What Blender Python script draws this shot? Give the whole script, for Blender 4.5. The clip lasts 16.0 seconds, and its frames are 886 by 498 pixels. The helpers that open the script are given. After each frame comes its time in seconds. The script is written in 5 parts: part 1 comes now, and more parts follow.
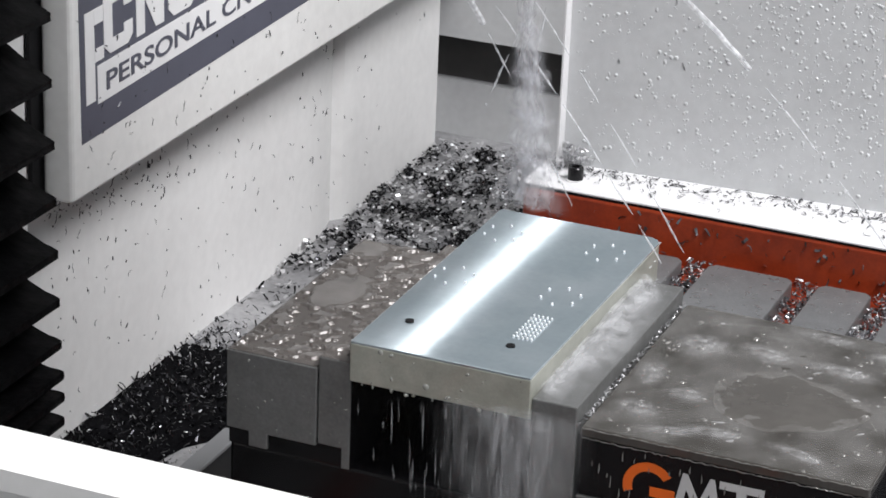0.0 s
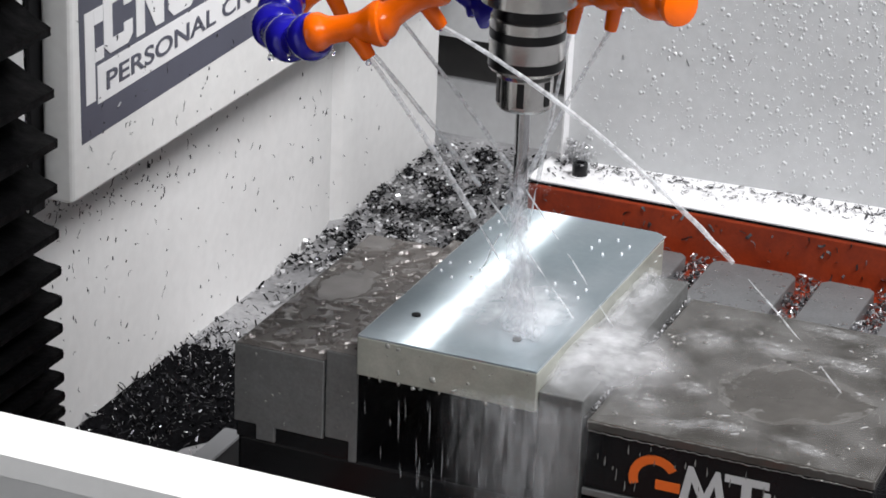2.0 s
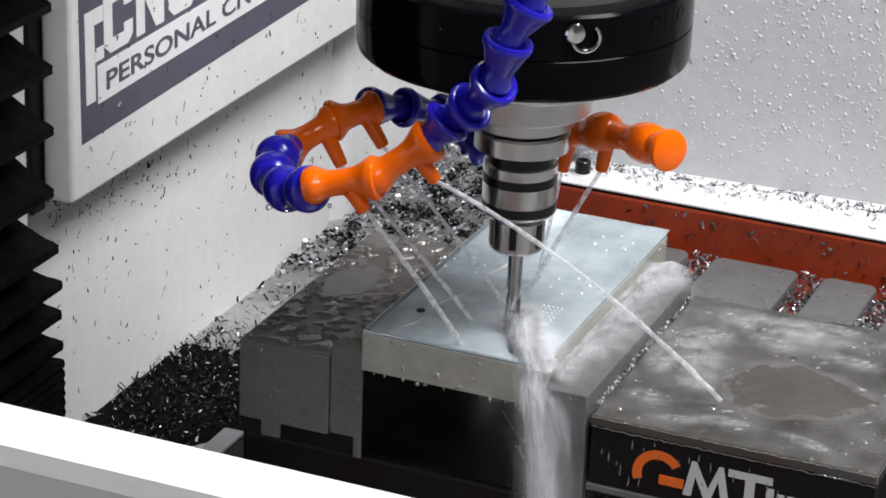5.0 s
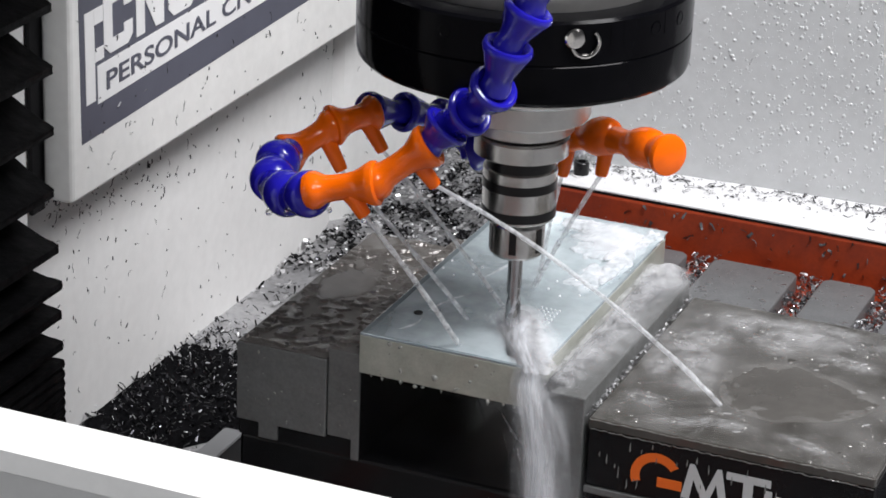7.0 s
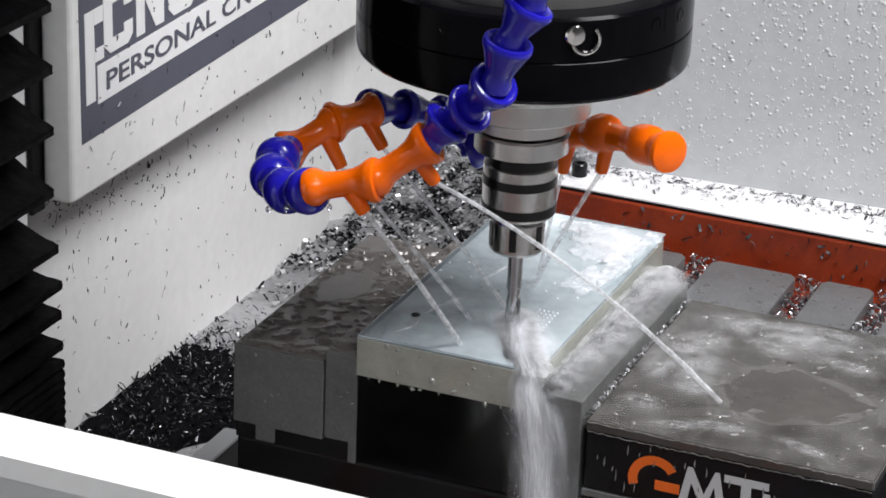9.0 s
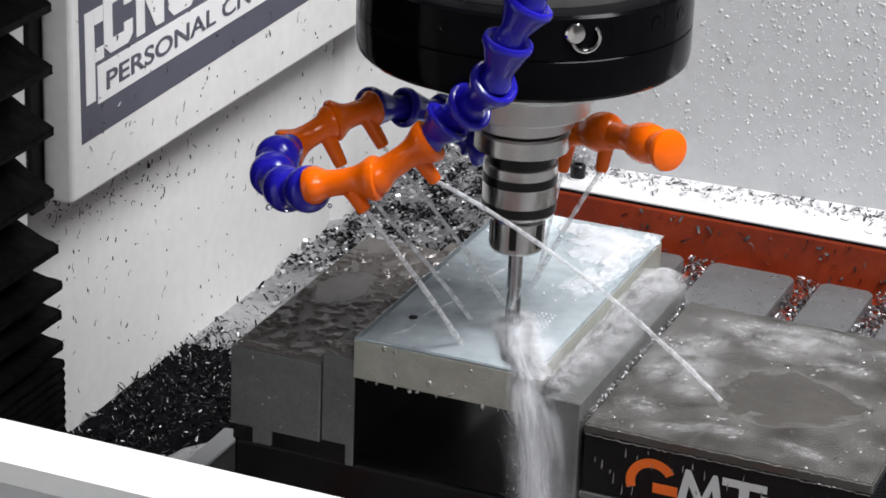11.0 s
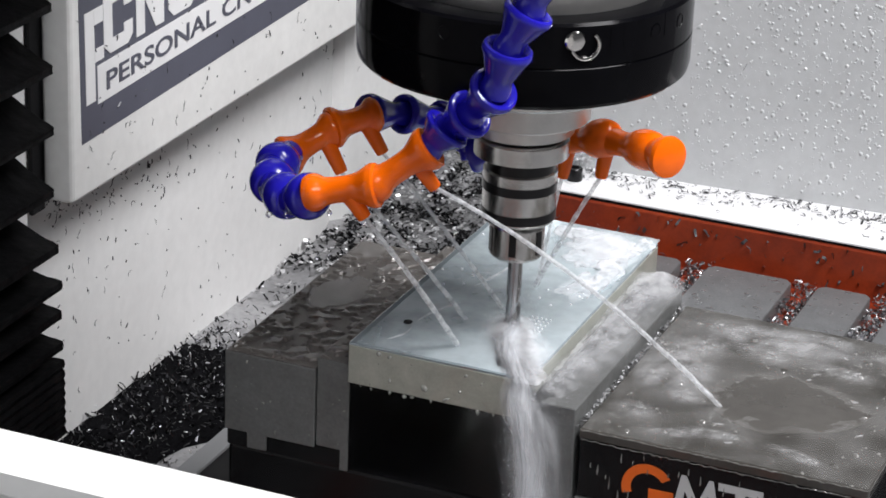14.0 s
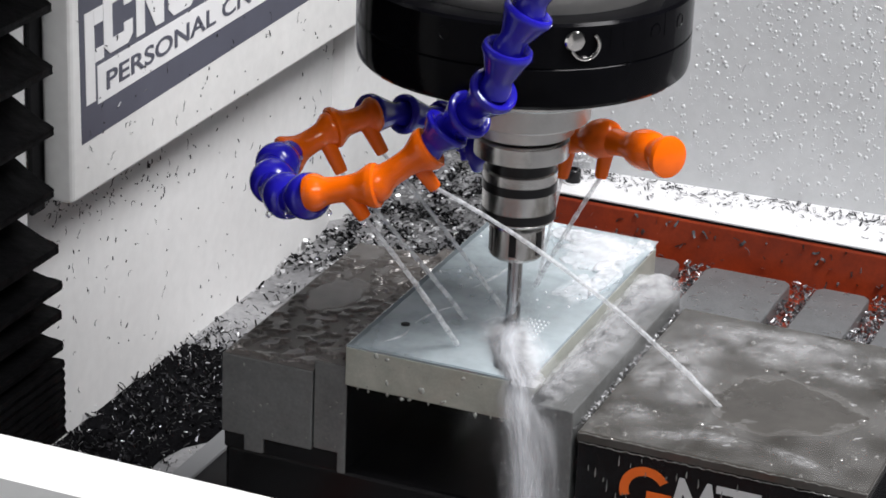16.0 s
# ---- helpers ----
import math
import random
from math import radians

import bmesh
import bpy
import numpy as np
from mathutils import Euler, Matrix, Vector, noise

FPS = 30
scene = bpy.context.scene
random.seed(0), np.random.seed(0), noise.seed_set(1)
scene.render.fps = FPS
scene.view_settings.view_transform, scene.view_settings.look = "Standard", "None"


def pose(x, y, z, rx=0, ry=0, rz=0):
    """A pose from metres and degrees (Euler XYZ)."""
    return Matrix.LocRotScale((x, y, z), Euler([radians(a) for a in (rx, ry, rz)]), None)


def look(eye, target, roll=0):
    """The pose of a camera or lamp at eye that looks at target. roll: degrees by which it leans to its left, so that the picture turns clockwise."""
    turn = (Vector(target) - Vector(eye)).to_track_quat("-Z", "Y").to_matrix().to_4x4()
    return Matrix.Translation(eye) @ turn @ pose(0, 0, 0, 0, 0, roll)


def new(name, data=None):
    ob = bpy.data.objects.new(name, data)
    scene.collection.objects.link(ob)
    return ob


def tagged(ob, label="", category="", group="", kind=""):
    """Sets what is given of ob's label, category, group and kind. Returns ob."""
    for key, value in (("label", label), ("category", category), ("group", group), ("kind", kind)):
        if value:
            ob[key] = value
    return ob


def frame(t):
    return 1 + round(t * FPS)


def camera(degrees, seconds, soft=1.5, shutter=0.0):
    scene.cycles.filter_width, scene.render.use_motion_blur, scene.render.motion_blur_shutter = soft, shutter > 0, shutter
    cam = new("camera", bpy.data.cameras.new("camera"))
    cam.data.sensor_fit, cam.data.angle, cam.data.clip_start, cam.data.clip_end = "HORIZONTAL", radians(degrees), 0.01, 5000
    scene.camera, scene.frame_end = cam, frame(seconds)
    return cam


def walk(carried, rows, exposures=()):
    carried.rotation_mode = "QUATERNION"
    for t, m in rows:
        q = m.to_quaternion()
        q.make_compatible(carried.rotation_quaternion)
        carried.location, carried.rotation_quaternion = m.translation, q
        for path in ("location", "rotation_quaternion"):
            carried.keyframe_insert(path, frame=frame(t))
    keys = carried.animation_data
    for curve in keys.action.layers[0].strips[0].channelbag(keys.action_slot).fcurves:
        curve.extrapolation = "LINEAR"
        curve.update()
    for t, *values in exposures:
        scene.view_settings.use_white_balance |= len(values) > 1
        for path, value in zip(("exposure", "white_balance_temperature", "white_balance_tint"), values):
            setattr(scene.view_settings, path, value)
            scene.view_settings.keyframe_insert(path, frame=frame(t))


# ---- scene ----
import functools

# ---- camera ----
cam = camera(19.169, 16.0, soft=1.7)
EYE, AIM = (0.4224, -1.1203, 0.4860), (0.0083, -0.0899, 0.0312)
walk(cam, [(0.0, look(EYE, AIM, 2.36)), (16.0, look(EYE, AIM, 2.36))])

# ---- world and lights ----
world = bpy.data.worlds.new("workshop")
scene.world = world
world.use_nodes = True
world.node_tree.nodes["Background"].inputs[0].default_value = (0.80, 0.88, 1.0, 1)
world.node_tree.nodes["Background"].inputs[1].default_value = 0.30
scene.view_settings.exposure = 0.0


def lamp(name, eye, target, power, sx, sy, color):
    data = bpy.data.lights.new(name, "AREA")
    data.shape, data.size, data.size_y, data.energy, data.color = "RECTANGLE", sx, sy, power, color
    ob = new(name, data)
    ob.matrix_world = look(eye, target)
    return ob


lamp("ceiling_light", (0.90, -0.12, 1.50), (0.0, 0.1, 0.0), 54, 0.9, 0.6, (0.985, 0.975, 1.0))
lamp("front_light", (0.9, -1.5, 1.5), (0.0, 0.0, 0.0), 12, 0.6, 0.6, (0.945, 0.955, 1.0))


# ---- materials ----
def material(name, color, rough=0.5, metal=0.0, vary=0.0, scale=30.0, bump=0.0, bscale=200.0, color2=None, fine=0.0, ramp=(0.35, 0.65), coat=0.0,
             random_piece=0.0, alpha=1.0, emission=0.0, trans=0.0, ior=1.45, rvary=0.0, spec=0.5):
    m = bpy.data.materials.new(name)
    m.use_nodes = True
    nt = m.node_tree
    b = nt.nodes["Principled BSDF"]
    b.inputs["Base Color"].default_value = (*color, 1)
    b.inputs["Roughness"].default_value = rough
    b.inputs["Metallic"].default_value = metal
    b.inputs["Coat Weight"].default_value = coat
    b.inputs["Coat Roughness"].default_value = 0.05
    b.inputs["IOR"].default_value = ior
    b.inputs["Transmission Weight"].default_value = trans
    b.inputs["Alpha"].default_value = alpha
    b.inputs["Specular IOR Level"].default_value = spec
    if emission:
        b.inputs["Emission Color"].default_value = (*color, 1)
        b.inputs["Emission Strength"].default_value = emission
    geo = nt.nodes.new("ShaderNodeTexCoord")
    out = None
    if vary or color2:
        n1 = nt.nodes.new("ShaderNodeTexNoise")
        n1.inputs["Scale"].default_value, n1.inputs["Detail"].default_value = scale, 6
        n1.inputs["Roughness"].default_value = 0.65
        nt.links.new(geo.outputs["Object"], n1.inputs["Vector"])
        r = nt.nodes.new("ShaderNodeMapRange")
        r.inputs[1].default_value, r.inputs[2].default_value = ramp
        nt.links.new(n1.outputs["Fac"], r.inputs[0])
        mx = nt.nodes.new("ShaderNodeMix")
        mx.data_type = "RGBA"
        c2 = color2 or tuple(max(0, c * (1 - vary)) for c in color)
        mx.inputs[6].default_value, mx.inputs[7].default_value = (*color, 1), (*c2, 1)
        nt.links.new(r.outputs[0], mx.inputs[0])
        out = mx.outputs[2]
        if rvary:
            rr = nt.nodes.new("ShaderNodeMapRange")
            rr.inputs[3].default_value, rr.inputs[4].default_value = rough, min(1, rough + rvary)
            nt.links.new(r.outputs[0], rr.inputs[0])
            nt.links.new(rr.outputs[0], b.inputs["Roughness"])
    if fine:
        n2 = nt.nodes.new("ShaderNodeTexNoise")
        n2.inputs["Scale"].default_value, n2.inputs["Detail"].default_value = scale * 14, 3
        nt.links.new(geo.outputs["Object"], n2.inputs["Vector"])
        r2 = nt.nodes.new("ShaderNodeMapRange")
        r2.inputs[1].default_value, r2.inputs[2].default_value = 0.3, 0.7
        r2.inputs[3].default_value, r2.inputs[4].default_value = 1 - fine, 1 + fine * 0.5
        nt.links.new(n2.outputs["Fac"], r2.inputs[0])
        mul = nt.nodes.new("ShaderNodeVectorMath")
        mul.operation = "SCALE"
        if out:
            nt.links.new(out, mul.inputs[0])
        else:
            mul.inputs[0].default_value = color
        nt.links.new(r2.outputs[0], mul.inputs["Scale"])
        out = mul.outputs[0]
    if random_piece:
        info = nt.nodes.new("ShaderNodeNewGeometry")
        r3 = nt.nodes.new("ShaderNodeMapRange")
        r3.inputs[3].default_value, r3.inputs[4].default_value = 1 - random_piece, 1 + random_piece
        nt.links.new(info.outputs["Random Per Island"], r3.inputs[0])
        mul = nt.nodes.new("ShaderNodeVectorMath")
        mul.operation = "SCALE"
        if out:
            nt.links.new(out, mul.inputs[0])
        else:
            mul.inputs[0].default_value = color
        nt.links.new(r3.outputs[0], mul.inputs["Scale"])
        out = mul.outputs[0]
    if out:
        nt.links.new(out, b.inputs["Base Color"])
    if bump:
        n3 = nt.nodes.new("ShaderNodeTexNoise")
        n3.inputs["Scale"].default_value, n3.inputs["Detail"].default_value = bscale, 5
        nt.links.new(geo.outputs["Object"], n3.inputs["Vector"])
        bp = nt.nodes.new("ShaderNodeBump")
        bp.inputs["Strength"].default_value, bp.inputs["Distance"].default_value = bump, 0.001
        nt.links.new(n3.outputs["Fac"], bp.inputs["Height"])
        nt.links.new(bp.outputs[0], b.inputs["Normal"])
    return m


WHITE = material("white_enamel", (0.74, 0.74, 0.73), 0.42, vary=0.07, scale=9, fine=0.04, bump=0.05, bscale=900)
PLATE = material("cover_white", (0.82, 0.82, 0.80), 0.38, vary=0.06, scale=11, fine=0.04, bump=0.05, bscale=900)
GREY = material("grey_enamel", (0.56, 0.57, 0.575), 0.35, vary=0.08, scale=12, fine=0.05, bump=0.06, bscale=1200)
LEDGE = material("ledge_white", (0.76, 0.76, 0.765), 0.35, vary=0.10, scale=40, fine=0.06)
NAVY = material("label_navy", (0.085, 0.088, 0.118), 0.4, vary=0.12, scale=30)
LABEL = material("label_white", (0.78, 0.78, 0.78), 0.4, vary=0.05, scale=40)
RUBBER = material("bellows_rubber", (0.004, 0.004, 0.0045), 0.36, spec=0.10, vary=0.5, scale=60, fine=0.3, bump=0.45, bscale=160, rvary=0.25)
RED = material("table_red", (0.31, 0.040, 0.010), 0.4, color2=(0.20, 0.026, 0.009), scale=35, fine=0.12, bump=0.12, bscale=300)
LAND = material("table_iron", (0.22, 0.228, 0.232), 0.40, metal=0.5, vary=0.2, scale=50, fine=0.12, bump=0.10, bscale=500)
STEEL = material("vise_steel", (0.19, 0.195, 0.192), 0.42, metal=0.5, color2=(0.145, 0.147, 0.143), scale=45, fine=0.12, bump=0.10, bscale=700, rvary=0.15)
WETSTEEL = material("wet_steel", (0.098, 0.093, 0.085), 0.24, metal=0.4, color2=(0.070, 0.065, 0.056), scale=30, fine=0.10, bump=0.6, bscale=70, coat=0.6)
BROWN = material("wet_jaw_top", (0.135, 0.122, 0.112), 0.45, metal=0.3, vary=0.2, scale=60, fine=0.1, bump=0.05, bscale=700)
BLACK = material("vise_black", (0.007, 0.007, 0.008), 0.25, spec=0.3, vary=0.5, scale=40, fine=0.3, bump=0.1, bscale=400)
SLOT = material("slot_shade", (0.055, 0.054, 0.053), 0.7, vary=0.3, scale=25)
# black for rubber, and for the shade in the pan gap and holes
DARK = material("gap_shade_and_rubber", (0.012, 0.012, 0.013), 0.6, spec=0.2, vary=0.4, scale=20)
ALU = material("milled_aluminium", (0.42, 0.48, 0.51), 0.055, metal=0.5, color2=(0.33, 0.40, 0.43), scale=22, fine=0.04, bump=0.022, bscale=120, coat=0.8)
ALUSIDE = material("aluminium_side", (0.46, 0.47, 0.41), 0.38, metal=0.4, color2=(0.34, 0.35, 0.30), scale=55, fine=0.06, bump=0.10, bscale=400, coat=0.3)
CHIP = material("aluminium_chips", (0.60, 0.60, 0.61), 0.34, metal=0.8, random_piece=0.55)
GRIT = material("groove_grit", (0.34, 0.34, 0.345), 0.4, metal=0.7, random_piece=0.7)
FLECK = material("dark_flecks", (0.07, 0.07, 0.075), 0.4, metal=0.3, random_piece=0.6)
PAN = material("chip_pan", (0.31, 0.31, 0.315), 0.35, color2=(0.20, 0.20, 0.205), scale=16, fine=0.2, ramp=(0.40, 0.60), bump=0.2, bscale=200)
GLOSSBLACK = material("ring_black", (0.003, 0.003, 0.004), 0.12, spec=0.07, vary=0.4, scale=30, bump=0.03, bscale=300)
BRUSHED = material("brushed_steel", (0.66, 0.65, 0.63), 0.38, metal=0.9, vary=0.15, scale=60, bump=0.05, bscale=400)
NOSE = material("spindle_steel", (0.60, 0.59, 0.57), 0.24, metal=1.0, vary=0.2, scale=60, bump=0.05, bscale=300)
BAND = material("black_band", (0.012, 0.012, 0.013), 0.28, metal=0.3, vary=0.4, scale=80)
CHROME = material("chrome", (0.75, 0.73, 0.70), 0.12, metal=1.0, vary=0.1, scale=80)
CARBIDE = material("carbide", (0.50, 0.50, 0.51), 0.20, metal=1.0, vary=0.2, scale=120)
ORANGE = material("orange_plastic", (0.90, 0.138, 0.001), 0.22, vary=0.12, scale=60, coat=0.25, spec=0.4, bump=0.04, bscale=300)
BLUE = material("blue_plastic", (0.014, 0.010, 0.36), 0.22, vary=0.15, scale=60, coat=0.3, bump=0.04, bscale=300)
LOGO_O = material("logo_orange", (0.80, 0.14, 0.012), 0.4, vary=0.1, scale=90)
LOGO_W = material("logo_silver", (0.55, 0.55, 0.55), 0.4, vary=0.1, scale=90)
DROP = material("clear_drops", (0.97, 0.98, 1.0), 0.03, trans=1.0, ior=1.33)
# plain white standing for glints, on the holes and on the pan
GLINT = material("painted_glint", (0.93, 0.95, 0.97), 0.25, coat=0.6, random_piece=0.05)
ROOM = material("room_grey", (0.20, 0.205, 0.21), 0.7, vary=0.08, scale=3)
TUBE = material("lamp_glow", (0.93, 0.97, 1.0), 0.4, emission=5.0)


def foam_material(name, color, opacity, scale=220.0, rough=0.35, gloss=0.12, stretch=(1, 1, 1), low=0.25):
    """White water: milky scattering with gaps of its own."""
    m = bpy.data.materials.new(name)
    m.use_nodes = True
    nt = m.node_tree
    nt.nodes.remove(nt.nodes["Principled BSDF"])
    b, tl, tr = nt.nodes.new("ShaderNodeBsdfDiffuse"), nt.nodes.new("ShaderNodeBsdfTranslucent"), nt.nodes.new("ShaderNodeBsdfTransparent")
    gl = nt.nodes.new("ShaderNodeBsdfGlossy")
    gl.inputs["Roughness"].default_value = rough
    b.inputs["Color"].default_value = tl.inputs["Color"].default_value = (*color, 1)
    mixes = [nt.nodes.new("ShaderNodeMixShader") for _ in range(3)]
    for mx, f, p, q in zip(mixes, (0.4, gloss, 0.5), (b, mixes[0], tr), (tl, gl, mixes[1])):
        mx.inputs[0].default_value = f
        nt.links.new(p.outputs[0], mx.inputs[1])
        nt.links.new(q.outputs[0], mx.inputs[2])
    nt.links.new(mixes[2].outputs[0], nt.nodes["Material Output"].inputs["Surface"])
    co, n = nt.nodes.new("ShaderNodeTexCoord"), nt.nodes.new("ShaderNodeTexNoise")
    n.inputs["Scale"].default_value, n.inputs["Detail"].default_value = scale, 5
    mp = nt.nodes.new("ShaderNodeMapping")
    mp.inputs["Scale"].default_value = stretch
    nt.links.new(co.outputs["Object"], mp.inputs["Vector"])
    nt.links.new(mp.outputs[0], n.inputs["Vector"])
    r = nt.nodes.new("ShaderNodeMapRange")
    r.inputs[1].default_value, r.inputs[2].default_value = 0.32, 0.68
    r.inputs[3].default_value, r.inputs[4].default_value = opacity * low, opacity
    nt.links.new(n.outputs["Fac"], r.inputs[0])
    nt.links.new(r.outputs[0], mixes[2].inputs[0])
    return m


def mist_material(name, color, opacity, spread, middle, scale=90.0, stretch=(1, 1, 1), low=0.35):
    """Fine spray that thins out towards the edge of its cloud."""
    m = foam_material(name, color, opacity, scale, 0.6, 0.02, stretch, low)
    nt = m.node_tree
    mix = next(n for n in nt.nodes if n.type == "MIX_SHADER" and n.outputs[0].links[0].to_node.type == "OUTPUT_MATERIAL")
    thick = mix.inputs[0].links[0].from_socket
    co, mp, g = nt.nodes.new("ShaderNodeTexCoord"), nt.nodes.new("ShaderNodeMapping"), nt.nodes.new("ShaderNodeTexGradient")
    g.gradient_type = "SPHERICAL"
    mp.inputs["Scale"].default_value, mp.inputs["Location"].default_value = spread, middle
    mul = nt.nodes.new("ShaderNodeMath")
    mul.operation = "MULTIPLY"
    nt.links.new(co.outputs["Generated"], mp.inputs["Vector"])
    nt.links.new(mp.outputs[0], g.inputs["Vector"])
    soft = nt.nodes.new("ShaderNodeMapRange")
    soft.interpolation_type = "SMOOTHSTEP"
    soft.inputs[1].default_value, soft.inputs[2].default_value = 0.0, 0.75
    nt.links.new(g.outputs["Fac"], soft.inputs[0])
    nt.links.new(thick, mul.inputs[0])
    nt.links.new(soft.outputs[0], mul.inputs[1])
    nt.links.new(mul.outputs[0], mix.inputs[0])
    return m


def ribbon_material(name, color, opacity, across=26.0, length=2.2, low=0.3, edge=0.55):
    """Running water in a band: streaks along its flow, thinning out towards both sides and at its two ends."""
    m = foam_material(name, color, opacity, 1.0, 0.4, 0.04, (across, length, 1), low)
    nt = m.node_tree
    mix = next(n for n in nt.nodes if n.type == "MIX_SHADER" and n.outputs[0].links[0].to_node.type == "OUTPUT_MATERIAL")
    thick = mix.inputs[0].links[0].from_socket
    co = next(n for n in nt.nodes if n.type == "TEX_COORD")
    mp = next(n for n in nt.nodes if n.type == "MAPPING")
    nt.links.new(co.outputs["UV"], mp.inputs["Vector"])
    split = nt.nodes.new("ShaderNodeSeparateXYZ")
    nt.links.new(co.outputs["UV"], split.inputs[0])
    def fade(socket, a, b):
        ab = nt.nodes.new("ShaderNodeMath")
        ab.operation = "PINGPONG"
        ab.inputs[1].default_value = 0.5
        nt.links.new(socket, ab.inputs[0])
        r = nt.nodes.new("ShaderNodeMapRange")
        r.interpolation_type = "SMOOTHSTEP"
        r.inputs[1].default_value, r.inputs[2].default_value = a, b
        nt.links.new(ab.outputs[0], r.inputs[0])
        return r.outputs[0]
    for f in (fade(split.outputs[0], 0.0, 0.5 * edge), fade(split.outputs[1], 0.0, 0.10)):
        mul = nt.nodes.new("ShaderNodeMath")
        mul.operation = "MULTIPLY"
        nt.links.new(thick, mul.inputs[0])
        nt.links.new(f, mul.inputs[1])
        thick = mul.outputs[0]
    nt.links.new(thick, mix.inputs[0])
    return m


CORE = ribbon_material("stream_core", (0.96, 0.975, 1.0), 0.80, 4.5, 7.0, 0.70, 0.95)
STRANDS = ribbon_material("stream_strands", (0.95, 0.97, 1.0), 0.50, 9.0, 6.0, 0.05, 0.9)
SOFT = ribbon_material("stream_spray", (0.95, 0.97, 1.0), 0.34, 9.0, 4.0, 0.15, 1.0)
GUSH = ribbon_material("foam_band", (0.97, 0.98, 1.0), 0.50, 2.4, 12.0, 0.10, 1.0)
SPLASH = mist_material("splash_mist", (0.95, 0.96, 0.97), 0.27, (2, 2, 0), (-1, -1, 0), 330, (1, 1, 1), 0.0)
DRIFT = ribbon_material("drifting_water", (0.95, 0.96, 1.0), 0.56, 6.0, 3.0, 0.25, 1.0)
DENSE = mist_material("dense_mist", (0.97, 0.98, 1.0), 0.70, (2, 2, 0), (-1, -1, 0), 90, (1, 1, 1), 0.6)
HEAPFOAM = foam_material("heaped_foam", (0.97, 0.98, 1.0), 0.74, 150, 0.4, 0.06, low=0.4)
HAZE = mist_material("mist_cloud", (0.97, 0.98, 1.0), 0.58, (2, 2, 0), (-1, -1, 0))
THINHAZE = mist_material("thin_mist", (0.97, 0.98, 1.0), 0.32, (2, 2, 0), (-1, -1, 0), 110, (1, 1.0, 1), 0.05)
CURTAIN = mist_material("curtain_water", (0.93, 0.95, 0.97), 0.24, (1.9, 0, 1.0), (-0.95, 0, -1.0), 420, (1, 1, 0.06), 0.0)
JET = foam_material("jet_water", (0.96, 0.98, 1.0), 0.68, 260, low=0.25)
FOAM = foam_material("foam_water", (0.96, 0.97, 0.98), 0.08, 110, 0.5, 0.05)
JAWFILM = foam_material("jaw_film_water", (0.80, 0.79, 0.77), 0.26, 40, 0.07, 0.45, low=0.0)
RAIN = foam_material("dripping_water", (0.85, 0.88, 0.90), 0.22, 120, 0.2)
FILM = foam_material("water_film", (0.80, 0.875, 0.895), 0.66, 38, 0.15, low=0.36)
RUN = foam_material("rushing_water", (0.97, 0.98, 1.0), 0.42, 80, 0.5, 0.05)
SPRAY = foam_material("spray_drops", (0.98, 0.985, 1.0), 0.95, 200, 0.3, 0.04)
BEAD = material("panel_drops", (0.56, 0.57, 0.575), 0.16, coat=0.25)
PUDDLE = material("jaw_puddles", (0.150, 0.138, 0.128), 0.22, metal=0.15, spec=0.5, vary=0.2, scale=90)
SILVERDROP = material("vise_drops", (0.20, 0.195, 0.185), 0.12, metal=0.3, coat=0.8)
FACEDROP = material("face_drops", (0.36, 0.37, 0.34), 0.12, metal=0.3, coat=0.8)
LANDDROP = material("land_drops", (0.16, 0.163, 0.166), 0.15, metal=0.4, coat=0.6)
SHEET = material("sheet_water", (0.125, 0.118, 0.108), 0.26, metal=0.3, coat=0.5, vary=0.2, scale=60)
SHADED_SLUDGE = material("shaded_sludge", (0.007, 0.007, 0.008), 0.7, spec=0.015, vary=0.5, scale=90, bump=0.8, bscale=300)
DARKCHIP = material("dark_chips", (0.016, 0.016, 0.018), 0.22, metal=0.7, spec=0.4, random_piece=0.9)


# ---- mesh helpers ----
def obj(name, bm, mat, parent=None, label="", smooth=True, angle=35):
    me = bpy.data.meshes.new(name)
    bm.to_mesh(me)
    bm.free()
    for mm in (mat if isinstance(mat, (list, tuple)) else [mat]):
        me.materials.append(mm)
    if smooth:
        me.polygons.foreach_set("use_smooth", [True] * len(me.polygons))
        areas = [p.area for p in me.polygons]
        if max(areas) > 0.12 * sum(areas):
            angle = min(angle, 15)
        me.set_sharp_from_angle(angle=radians(angle))
    ob = new(name, me)
    if parent:
        ob.parent = parent
    if label:
        ob["label"] = label
    return ob


def part(name, bm, mat, parent, label="", **kw):
    return obj(name, bm, mat, parent, label, **kw)


def box(x0, x1, y0, y1, z0, z1, bevel=0.0, seg=2, bm=None):
    b = bmesh.new()
    bmesh.ops.create_cube(b, size=1)
    for v in b.verts:
        v.co = Vector(((x0 + x1) / 2 + v.co.x * (x1 - x0), (y0 + y1) / 2 + v.co.y * (y1 - y0), (z0 + z1) / 2 + v.co.z * (z1 - z0)))
    if bevel:
        bmesh.ops.bevel(b, geom=list(b.edges), offset=bevel, segments=seg, affect="EDGES", profile=0.5)
    return merge(bm, b)


def merge(bm, b):
    if bm is None:
        return b
    me = bpy.data.meshes.new("tmp")
    b.to_mesh(me)
    b.free()
    bm.from_mesh(me)
    bpy.data.meshes.remove(me)
    return bm


